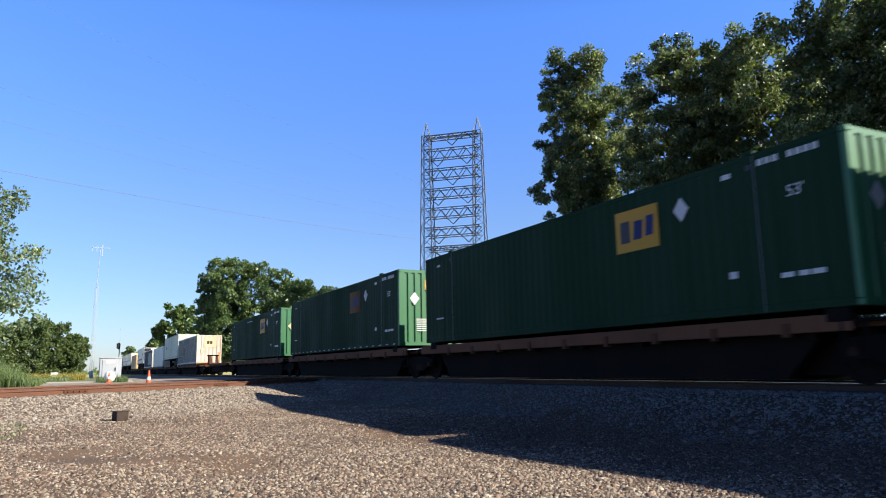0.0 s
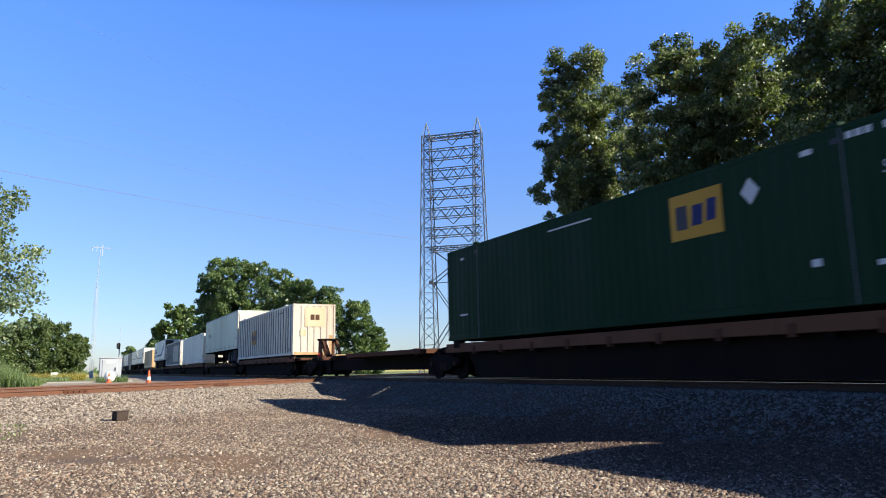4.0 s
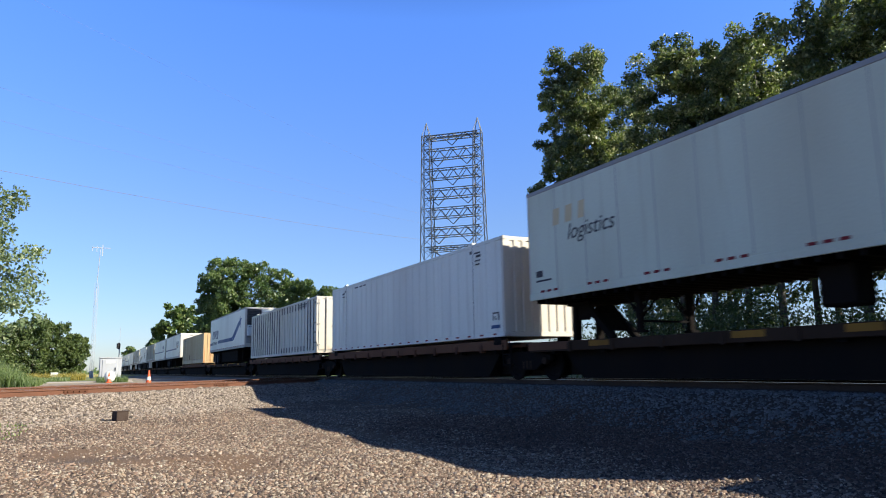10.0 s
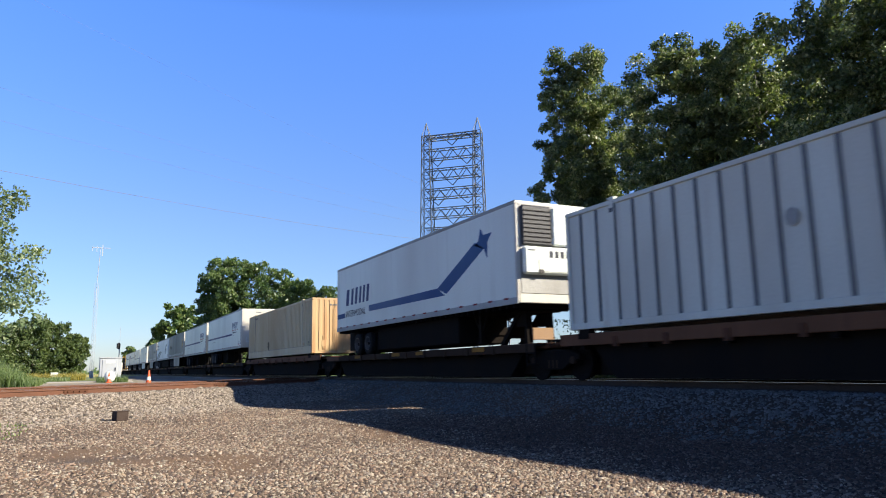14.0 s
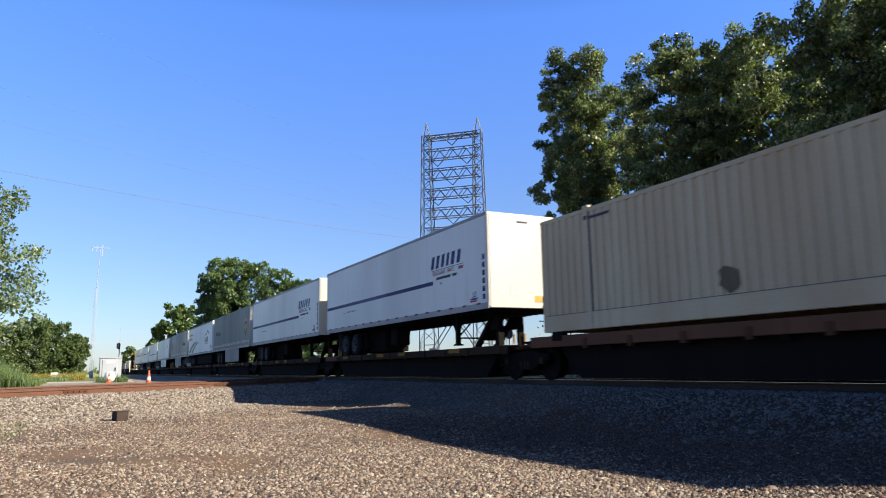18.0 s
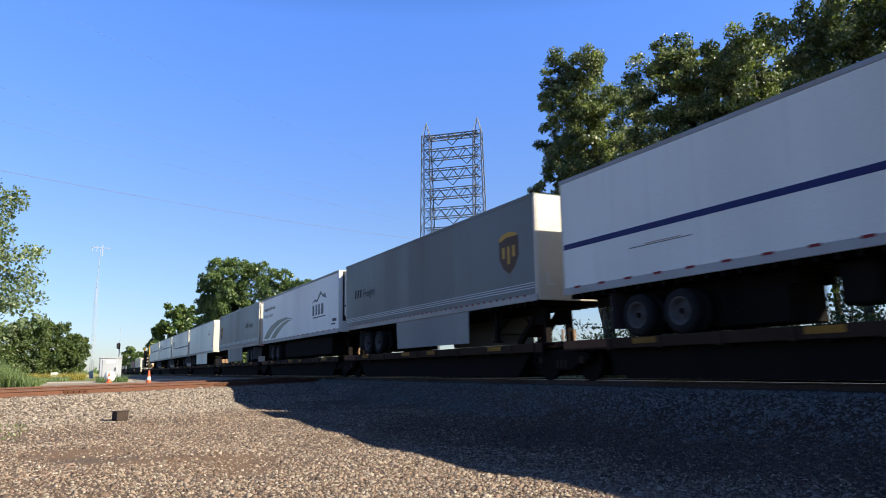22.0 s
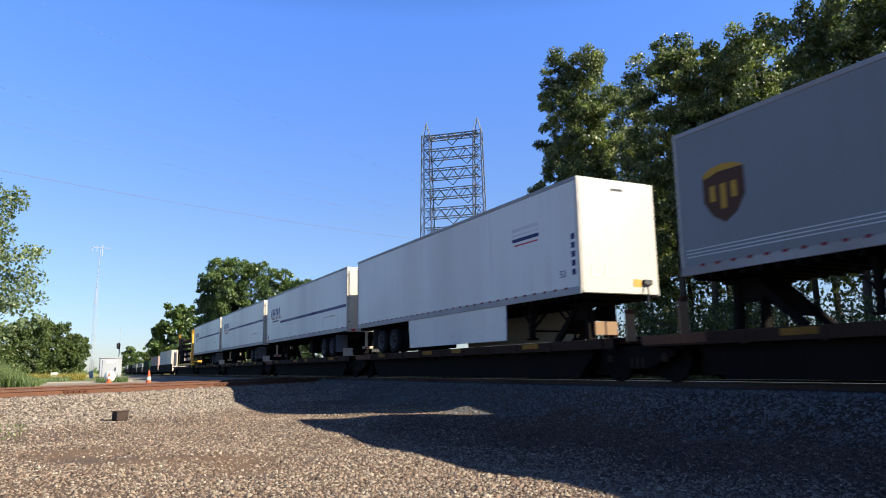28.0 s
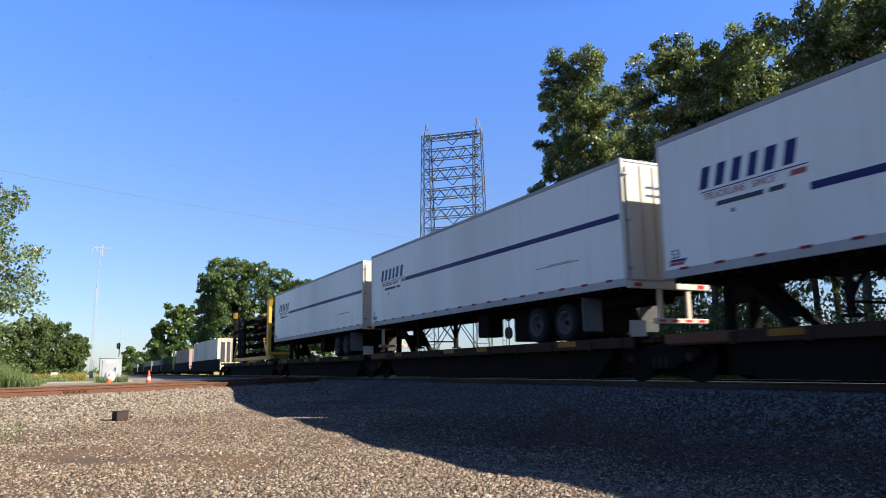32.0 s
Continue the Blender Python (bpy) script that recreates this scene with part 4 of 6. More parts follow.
def shield(t, x, z, s):
    """A brown and gold shield emblem."""
    o = [(-0.5, 0.35), (-0.5, -0.2), (-0.3, -0.5), (0, -0.68), (0.3, -0.5), (0.5, -0.2), (0.5, 0.35), (0.3, 0.44), (0, 0.48), (-0.3, 0.44)]
    bars("emblem_field", [[(x + a * s, z + b * s) for a, b in o]], SHIELD, t, depth=0.006)
    c = [(-0.5, 0.35), (-0.44, 0.27), (-0.1, 0.36), (0.48, 0.35), (0.5, 0.36), (0.3, 0.46), (0, 0.5), (-0.3, 0.46)]
    bars("emblem_crest", [[(x + a * s, z + b * s) for a, b in c]], GOLD, t, depth=0.01)
    for k, (a, w) in enumerate(((-0.33, 0.13), (-0.07, 0.13), (0.19, 0.13))):
        bars("emblem_block", [slant(x + a * s, x + (a + w) * s, z - (0.22 if k != 1 else 0.4) * s, z + 0.1 * s)], GOLD, t, depth=0.01)


def square_sign(t, x, z, w, h, paint=GOLD):
    bars("sign_panel", [slant(x, x + w, z, z + h)], paint, t, "grimy brown-orange square sign panel" if paint is GRIMYGOLD else "orange-yellow square sign panel", depth=0.008)
    bars("emblem_block", [slant(x + 0.12 * w, x + 0.34 * w, z + 0.22 * h, z + 0.74 * h)], INK, t, depth=0.014)
    bars("emblem_block", [slant(x + 0.42 * w, x + 0.62 * w, z + 0.26 * h, z + 0.7 * h, 0.05), slant(x + 0.7 * w, x + 0.87 * w, z + 0.3 * h, z + 0.76 * h, 0.05)], NAVY, t, depth=0.014)


def diamond(t, x, z, s, material=MARK):
    bars("placard", [[(x, z - s), (x + s * 0.8, z), (x, z + s), (x - s * 0.8, z)]], material, t, depth=0.01)


# green containers
GREEN_LABEL = "dark green corrugated steel container with orange square sign"
for xx in (10.0, -6.99, -25.61, -44.22):
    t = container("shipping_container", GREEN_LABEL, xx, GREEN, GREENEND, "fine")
    square_sign(t, -5.75, 2.9, 1.38, 0.96, GRIMYGOLD if xx == -25.61 else GOLD)
    diamond(t, -3.7, 3.55, 0.26)
    bars("small_text_bar", [slant(-1.75 + 0.16 * k, -1.64 + 0.16 * k, 3.98, 4.1) for k in (0, 1, 2, 4, 5, 6, 7)] + [slant(-1.45, -1.2, 1.84, 1.93), slant(-1.1, -0.9, 1.84, 1.93), slant(-0.85, -0.6, 1.84, 1.93), slant(-2.6, -2.38, 3.9, 4.0), slant(-2.58, -2.4, 1.95, 2.08), slant(-15.3, -14.8, 2.02, 2.07), slant(-15.2, -15.0, 3.85, 3.92)], MARK, t)
    worn = xx == -44.22
    if worn:
        bars("small_text_bar", [slant(-10.2, -8.4, 3.92, 3.96)], MARK, t)
    part("placard", Geo().add([(xx_, 0.67 + 0.21 * dy_, 3.1 + 0.26 * dz_) for xx_ in (0.004, 0.012) for dy_, dz_ in ((0, -1), (1, 0), (0, 1), (-1, 0))], [(3, 2, 1, 0), (4, 5, 6, 7)] + [(i, (i + 1) % 4, 4 + (i + 1) % 4, 4 + i) for i in range(4)]), PALEGOLD if worn else MARK, t, "faded diamond placard" if worn else "white diamond placard")
    end_marks("sign_panel", ((1.13, 1.74, 3.46, 3.86),), PALEGOLD if worn else YELLOW, t, 0.004, "bleached sign panel" if worn else "orange square sign panel")
    end_marks("emblem_block", ((1.2, 1.34, 3.55, 3.77),), INK, t, 0.014)
    end_marks("emblem_block", ((1.4, 1.52, 3.56, 3.74), (1.56, 1.66, 3.58, 3.76)), NAVY, t, 0.014)
    end_marks("number_bar", [(y_, y_ + 0.07, 3.75 - 0.115 * k, 3.83 - 0.115 * k) for y_ in (1.95, 2.12) for k in range(8)] + [(2.44, 2.51, 3.75 - 0.115 * k, 3.83 - 0.115 * k) for k in range(12)], MARK, t, 0.004)
    end_marks("small_text_bar", [(0.74, 1.2, 2.26 - 0.075 * k, 2.3 - 0.075 * k) for k in range(7)], MARK, t, 0.004)
    end_marks("data_plate", ((1.6, 2.08, 1.78, 2.02),), MARK, t, 0.004)
    if worn:
        end_marks("rust_streak", ((2.2, 2.27, 1.5, 3.5), (1.86, 1.9, 1.6, 3.3), (1.2, 1.23, 1.45, 2.9)), RUSTEND, t, 0.003)
    end_lettering("lettering", "53'", 1.28, 2.9, 0.3, MARK, t, 0.008)
    lettering("lettering", "53'", -1.2, 3.27, 0.3, MARK, t)
    if xx == -25.61:
        dash = Geo().box(-0.11, 0.11, -0.012, -0.006, 1.3, 1.335).mesh("reflector", MARK)
        for k in range(21):
            part("reflector", dash, MARK, t, "white reflective dash", at=(-15.7 + k * 0.76, 0, 0))

# white ribbed container with cream end
t = container("shipping_container", "weathered white ribbed container with cream end and orange sign", -80.33, OLDWHITE, CREAM, "posts")
bars("sign_panel", [slant(-11.31, -9.95, 2.2, 3.14)], FADEDGOLD, t, "faded brown-gold square sign panel", depth=0.008)
bars("emblem_block", [slant(-11.2, -10.88, 2.45, 2.95)], SHIELD, t, depth=0.012)
bars("emblem_block", [slant(-10.8, -10.5, 2.45, 2.86, 0.05), slant(-10.4, -10.12, 2.5, 2.92, 0.05)], NAVY, t, depth=0.012)
bars("stain_patch", [[(-7.85 + 0.2 * math.cos(a * 0.785), 2.75 + 0.22 * math.sin(a * 0.785)) for a in range(8)]], SUNFADED, t, y=0.038, depth=0.004)
bars("rust_streak", [slant(-1.95, -1.68, 1.4, 3.6)], SUNFADED, t, y=-0.01, depth=0.003)
bars("small_text_bar", [slant(-3.5 + 0.17 * k, -3.4 + 0.17 * k, 3.84, 3.92) for k in (0, 1, 2, 4, 5, 6)] + [slant(-1.05, -0.8, 1.5, 1.56), slant(-1.05, -0.8, 1.62, 1.66)], INK, t)
end_marks("rust_stain", ((0.1, WID - 0.1, 1.25, 1.4), (2.2, 2.42, 1.4, 2.4)), RUSTEND, t, 0.003)
end_marks("sign_panel", ((0.72, 1.95, 2.9, 4.05),), TAN, t, 0.004, "faded yellow panel")
end_marks("emblem_block", ((1.05, 1.3, 3.3, 3.62), (1.35, 1.6, 3.3, 3.62)), SHIELD, t, 0.014)
end_marks("placard", ((0.45, 0.78, 2.35, 2.75),), TAN, t, 0.006)

# white trailer with a plain word on it
t = trailer("truck_trailer", "dirty white trailer with dark logistics lettering", -97.09, GREENWHITE, False, end_paint=ENDWHITE, dark=(-1.7, -0.6), tape=False)
for k in range(1, 13):
    bars("seam_strip", [slant(-16.07 + k * 1.23 - 0.011, -16.07 + k * 1.23 + 0.011, 2.34, 5.06)], RAILGREY, t, depth=0.003)
for k in range(8):
    bars("reflector", [slant(-15.6 + k * 2.0 + 0.3 * j, -15.42 + k * 2.0 + 0.3 * j, 2.32, 2.38) for j in range(3)], TAPE, t, "dull red reflective dash", y=-0.012)
bars("small_text_bar", [slant(-1.35, -0.2, 2.94, 2.975)], GREYLOGO, t)
lettering("lettering", "logistics", -14.35, 3.58, 0.58, INK, t, 0.25)
word_blocks(t, -14.95, 4.05, (0.44, 0.44, 0.4), 0.44, PALEGOLD, 0.05, 0.1)
bars("small_text_bar", [slant(-15.8, -15.5, 2.75, 2.92), slant(-15.8, -15.1, 2.62, 2.67)], INK, t)

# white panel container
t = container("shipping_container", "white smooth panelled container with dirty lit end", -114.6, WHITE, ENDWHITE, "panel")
bars("small_text_bar", [slant(-12.9, -12.5, 4.0, 4.06), slant(-12.3, -12.0, 4.0, 4.06), slant(-11.8, -11.5, 4.0, 4.06), slant(-14.65, -14.35, 3.86, 3.94), slant(-14.65, -14.3, 3.74, 3.78), slant(-1.75, -1.35, 3.92, 3.97), slant(-1.62, -1.32, 3.8, 3.88), slant(-1.72, -1.35, 3.68, 3.72), slant(-1.68, -1.42, 3.56, 3.6), slant(-0.68, -0.64, 1.74, 1.96), slant(-0.36, -0.32, 1.74, 1.96), slant(-0.68, -0.32, 1.94, 1.98)], INK, t)
lettering("lettering", "53", -0.61, 1.75, 0.17, INK, t)
bars("emblem_block", [slant(-0.8, -0.3, 1.5, 1.6, 0.03)], BLUE, t)
me = Geo().box(-0.1, 0.1, -0.012, -0.006, 1.3, 1.35).mesh("reflector", TAPE)
for k in range(20):
    part("reflector", me, None, t, at=(-15.6 + k * 0.79, 0, 0))

# white ribbed container
t = container("shipping_container", "grimy white container with dark upright ribs", -133.48, OLDWHITE, ENDWHITE, "posts", blank=(-7.6, -2.2))
door_hardware(t, 1.24, 4.25, -0.002, ENDWHITE)
for y in (0.5, 0.95, 1.2, 1.7, 2.15):
    part("lock_rod", Geo().tube([(0.055, y, 1.3), (0.055, y, 4.2)], 0.02, 8), RIB, t)
end_marks("rust_stain", ((0.2, 1.22, 1.42, 1.62), (1.36, 2.3, 1.42, 1.58)), CREAM, t, 0.028)
end_marks("lock_handle", ((0.85, 1.3, 2.62, 2.7), (1.0, 1.3, 2.2, 2.28)), RIB, t, 0.05)
bars("small_text_bar", [slant(-3.5 + 0.2 * k, -3.36 + 0.2 * k, z, z + 0.08) for k in (0, 1, 2, 4, 5, 6, 7) for z in (3.84, 3.96)], INK, t)
for u, w in ((-9.6, 2.9),):
    bars("stain_patch", [[(u + 0.14 * math.cos(a * 0.785), w + 0.17 * math.sin(a * 0.785)) for a in range(8)]], ALUM, t)
for k, z in enumerate((1.75, 2.3, 2.8, 3.9)):
    bars("patch_mark", [slant(-0.28, -0.02, z, z + 0.09)], RIB, t, y=-0.013)

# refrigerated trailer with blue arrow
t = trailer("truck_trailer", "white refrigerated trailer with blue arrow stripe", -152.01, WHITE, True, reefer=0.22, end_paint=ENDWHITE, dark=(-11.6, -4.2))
word_blocks(t, -14.85, 3.3, (0.6, 0.46, 0.46, 0.4, 0.38, 0.46), 0.74, NAVY, 0.12, 0.07)
bars("stripe", [[(-16.05, 2.74), (-15.0, 2.75), (-15.0, 2.97), (-16.05, 2.96)], [(-11.85, 2.83), (-4.57, 2.81), (-5.16, 3.11), (-11.85, 3.09)], [(-5.15, 3.1), (-4.45, 2.85), (-1.85, 4.02), (-2.4, 4.3)], [(-2.44, 4.2), (-2.2, 4.3), (-2.03, 4.69), (-1.85, 4.45), (-1.35, 4.45), (-1.62, 4.2), (-1.65, 3.69), (-1.85, 4.0)]], BLUE, t, "blue arrow stripe")
lettering("lettering", "INTERMODAL", -14.9, 2.76, 0.42, INK, t, 0.2)

# beige container
t = container("shipping_container", "beige corrugated container with rust-stained end", -172.42, TAN, RUSTEND, "wave")
bars("small_text_bar", [slant(-14.1, -13.3, 3.95, 4.02)], INK, t)
bars("stain_patch", [[(-9.95 + (0.24 + 0.05 * math.sin(3 * a)) * math.cos(a * 0.52), 1.98 + (0.27 + 0.05 * math.cos(5 * a)) * math.sin(a * 0.52)) for a in range(12)]], SMUDGE, t)
end_marks("small_text_bar", [(1.0 + 0.15 * k, 1.1 + 0.15 * k, 3.83, 3.92) for k in range(6)], RIB, t, 0.006)
end_marks("placard", ((0.55, 0.8, 1.6, 1.95),), RUSTEND, t, 0.006)
end_marks("rust_streak", ((1.2, 1.27, 1.8, 3.7), (1.62, 1.67, 1.4, 3.2), (2.2, 2.25, 1.5, 2.6), (0.62, 0.66, 1.4, 2.2)), RUSTEND, t, 0.002)
# thin dark bar painting the shadow line along the skirt's top
bars("skirt_shadow_line", [slant(-16.0, -0.15, 1.655, 1.67)], RIB, t)
bars("data_plate", [slant(-1.72, -1.45, 1.72, 1.86)], RUSTEND, t)
lettering("lettering", "53", -0.72, 1.74, 0.24, INK, t)

# striped trailers, nose first
for xx, low in ((-191.46, -0.1), (-208.98, -0.05)):
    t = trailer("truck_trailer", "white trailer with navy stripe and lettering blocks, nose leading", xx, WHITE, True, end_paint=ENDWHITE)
    stripe_marks(t, True, 0.0, low)

# grey trailers with a shield
t = trailer("truck_trailer", "slate grey trailer with brown shield emblem and skirt", -226.33, SLATE, True, length=15.85, end_paint=ENDWHITE, skirt=(-9.85, -3.95), tape=40)
shield(t, -1.38, 3.75, 1.06)
lettering("lettering", "Freight", -13.55, 3.5, 0.5, DARKINK, t, 0.15)
word_blocks(t, -14.6, 3.52, (0.26, 0.26, 0.26), 0.36, DARKINK, 0.06, 0.06)
bars("pinstripe", [slant(-15.7, -0.1, z, z + 0.022) for z in (2.5, 2.57, 2.64)], MARK, t)

t = trailer("truck_trailer", "white ridged refrigerated trailer with grey mountain emblem", -243.27, BRIGHTWHITE, True, reefer=0.55, lined=True, dark=(-11.2, -1.9))
word_blocks(t, -4.38, 3.22, (0.5, 0.42, 0.42, 0.62), 0.56, GREYLOGO, 0, 0.07)
bars("mountain", [[(-4.5, 3.88), (-3.9, 4.1), (-3.6, 4.02), (-2.95, 4.45), (-2.5, 4.2), (-2.2, 4.3), (-1.9, 3.98), (-2.5, 4.1), (-2.9, 4.28), (-3.55, 3.9), (-3.9, 3.98)]], GREYLOGO, t, "grey-green mountain emblem")
bars("small_text_bar", [slant(-4.3, -2.1, 3.08, 3.13), slant(-0.95, -0.35, 2.72, 2.86), slant(-1.1, -0.5, 2.56, 2.64)], INK, t)
lettering("lettering", "Serving North America", -15.85, 4.3, 0.33, GREYLOGO, t)
lettering("lettering", "For Over 50 Years", -15.85, 3.85, 0.33, GREYLOGO, t)
for out, inn in (([(-15.72, 2.45), (-15.0, 2.85), (-13.91, 3.21), (-12.0, 3.5), (-10.02, 3.56), (-8.4, 3.36)], [(-14.3, 2.45), (-13.7, 2.72), (-12.75, 3.01), (-11.32, 3.28), (-9.73, 3.42), (-8.4, 3.35)]), ([(-13.75, 2.4), (-13.2, 2.68), (-12.3, 2.96), (-11.0, 3.22), (-9.7, 3.37), (-8.6, 3.32)], [(-12.5, 2.4), (-12.0, 2.62), (-11.3, 2.84), (-10.3, 3.1), (-9.3, 3.26), (-8.6, 3.31)])):
    for k in range(5):
        bars("road_swoosh", [[inn[k], inn[k + 1], out[k + 1], out[k]]], SWOOSH, t, "grey-green road emblem")

t = trailer("truck_trailer", "weathered grey trailer with small shield emblem and skirt", -260.75, GREYSIDE, False, length=15.9, end_paint=ENDWHITE, skirt=(-11.6, -5.7), tape=40)
shield(t, -14.65, 3.75, 1.0)
lettering("lettering", "Freight", -3.4, 3.53, 0.5, DARKINK, t, 0.15)
word_blocks(t, -4.45, 3.55, (0.26, 0.26, 0.26), 0.36, DARKINK, 0.06, 0.06)
bars("pinstripe", [slant(-15.7, -0.1, z, z + 0.022) for z in (2.5, 2.57, 2.64)], MARK, t)

t = trailer("truck_trailer", "plain white trailer with small blue emblem and skirt", -280.0, WHITE, True, end_paint=ENDWHITE, skirt=(-10.6, -3.6), tape=32)
bars("small_text_bar", [slant(-3.1, -1.75, 4.2, 4.3), slant(-3.1, -1.75, 4.08, 4.12)], MARK, t)
bars("emblem_block", [slant(-3.1, -1.75, 3.9, 4.0)], NAVY, t)
bars("emblem_block", [slant(-3.0, -1.8, 3.78, 3.82)], REDTAPE, t)
number_bars(t, -0.32, 2.6, 3.75, 5, NAVY)
lettering("lettering", "53", -0.85, 2.62, 0.26, NAVY, t)

# striped trailers, rear doors first
for xx, up, low in ((-297.66, 0.02, -0.08), (-314.97, 0.12, 0.36), (-332.18, 0.14, 0.36)):
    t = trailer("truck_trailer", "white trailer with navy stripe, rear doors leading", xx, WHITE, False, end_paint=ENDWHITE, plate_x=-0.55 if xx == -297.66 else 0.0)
    stripe_marks(t, False, up, low)
    end_marks("small_text_bar", ((0.7, 1.15, 4.5, 4.55), (0.7, 1.15, 4.3, 4.35), (1.4, 2.0, 4.52, 4.58), (1.4, 2.0, 4.4, 4.43)), BLUE, t, 0.034)

# stacked trailer frames in a yellow rack
t = rolling("chassis_stack", "stack of dark trailer frames held by yellow end frames", "chassis stack", -347.4, "loads on the train")
for k in range(5):
    z = 1.5 + k * 0.62
    f = part("trailer_frame", Geo().box(-15.2, -3.2, 0.75, 0.9, z, z + 0.2).box(-15.2, -3.2, WID - 0.9, WID - 0.75, z, z + 0.2), STEEL, t)
    for j in range(7):
        xx = -14.8 + j * 1.85
        part("cross_beam", Geo().box(xx - 0.08, xx + 0.08, 0.1, WID - 0.1, z + 0.02, z + 0.18), STEEL, f)
    for xx in (-11.6, -12.9):
        for y in (0.2, WID - 0.2):
            part("tyre", TYRE, None, f, at=(xx, y, z + 0.05))
for xx in (-3.0, -14.9):
    e = part("end_frame", Geo().box(xx - 0.22, xx + 0.22, 0.02, 0.24, 1.05, 4.6).box(xx - 0.22, xx + 0.22, WID - 0.24, WID - 0.02, 1.05, 4.6).box(xx - 0.1, xx + 0.1, 0.02, WID - 0.02, 1.4, 1.6), YELLOW if xx > -9 else STEEL, t, bevel=0.02)
    for y in (0.0, WID - 0.26):
        part("guide_horn", Geo().add([(xx - 0.22, y, 4.6), (xx + 0.22, y, 4.6), (xx + 0.5, y, 5.05), (xx - 0.35, y, 5.05), (xx - 0.22, y + 0.26, 4.6), (xx + 0.22, y + 0.26, 4.6), (xx + 0.5, y + 0.26, 5.05), (xx - 0.35, y + 0.26, 5.05)], [(0, 1, 2, 3), (7, 6, 5, 4), (0, 4, 5, 1), (1, 5, 6, 2), (2, 6, 7, 3), (3, 7, 4, 0)]), YELLOW, e)
    part("diagonal", Geo().bar((xx, 0.12, 1.2), (xx - math.copysign(1.3, xx + 9), 0.12, 2.5), 0.14), YELLOW, e)
part("bolster", Geo().box(-14.6, -2.2, 0.02, 0.3, 1.12, 1.34), YELLOW, t)

# far low containers
FAR = ((-369.8, 15.2, OLDWHITE, 3.35, "dull white container with a louvred end, low in its well car"), (-388.5, 12.19, PINKISH, 2.95, "dull pink container low in its well car"), (-405.0, 12.19, GREEN, 2.45, "green container low in its well car"), (-421.0, 12.19, GREYSIDE, 2.2, "grey container low in its well car"), (-437.5, 12.19, SLATE, 2.3, "slate container low in its well car"), (-454.0, 12.19, GREEN, 2.2, "green container low in its well car"), (-470.5, 12.19, GREYSIDE, 2.2, "grey container low in its well car"))
for xx, ln, pm, top, lab in FAR:
    t = container("shipping_container", lab, xx, pm, CREAM if ln > 15 else pm, "wave", ln, 0.5, top, "low containers far back")
    if ln > 15:
        end_marks("louvre", [(0.35 + 0.5 * k, 0.65 + 0.5 * k, 1.2, 3.0) for k in range(4)], INK, t, 0.01)

# -- railway cars under the loads --
WHEEL = Geo().lathe((0, 0, 0), [(-0.07, 0.1), (-0.07, 0.38), (-0.065, 0.455), (0.04, 0.46), (0.045, 0.49), (0.07, 0.485), (0.07, 0.38), (0.03, 0.34), (0.03, 0.12), (0.08, 0.1)], 24).mesh("wheel", STEEL, smooth=False)
AXLE = Geo().tube([(0, -0.95, 0), (0, 0.95, 0)], 0.08, 10).mesh("axle", STEEL)
prof = [(-1.15, 0.52), (-1.15, 0.66), (-0.6, 0.78), (0.6, 0.78), (1.15, 0.66), (1.15, 0.52), (0.75, 0.44), (0.42, 0.26), (-0.42, 0.26), (-0.75, 0.44)]
m = len(prof)
SIDEME = Geo().add([(a, -0.07, b) for a, b in prof] + [(a, 0.07, b) for a, b in prof], [tuple(range(m)), tuple(range(2 * m - 1, m - 1, -1))] + [(i, m + i, m + (i + 1) % m, (i + 1) % m) for i in range(m)]).mesh("side_frame", STEEL, 0.015)
# low centre box and end blocks are added to keep the bogie's gaps black
FRAMEME = Geo().box(-0.25, 0.25, -0.95, 0.95, 0.48, 0.8).box(-0.42, 0.42, -0.6, 0.6, 0.1, 0.52).mesh("bolster", STEEL, 0.015)
GAPME = Geo().box(-0.39, 0.39, -0.6, 0.6, 0.12, 0.8).mesh("gap_block", STEEL, 0.015)
CAPME = Geo().tube([(0, -1.1, 0), (0, -1.0, 0)], 0.1, 10).mesh("bearing_cap", SILLBROWN)
SPRINGME = Geo().tube([(0, 0, 0), (0, 0, 0.22)], 0.07, 8).mesh("spring", SILLBROWN)


SPIN = []               # wheels that roll, with their resting pose


def bogie(car, x, rolls=True):
    b = part("bogie", FRAMEME, None, car, "dark cast steel bogie", at=(x, WID / 2, 0))
    for dx in (-0.89, 0.89):
        part("axle", AXLE, None, b, at=(dx, 0, 0.46))
        part("bearing_cap", CAPME, None, b, at=(dx, 0, 0.5))
        for dy in (-0.75, 0.75):
            w = part("wheel", WHEEL, None, b, at=(dx, dy, 0.46))
            if rolls:
                SPIN.append((w, dx, dy))
            else:
                w.rotation_euler = (0, 0, math.pi if dy < 0 else 0)
    for dy in (-0.99, 0.99):
        part("side_frame", SIDEME, None, b, at=(0, dy, 0))
    for dx in (-1.81, 1.81):
        part("gap_block", GAPME, None, b, at=(dx, 0, 0))
    for dx in (-0.18, 0, 0.18):
        part("spring", SPRINGME, None, b, at=(dx, -1.0, 0.3))
    return b


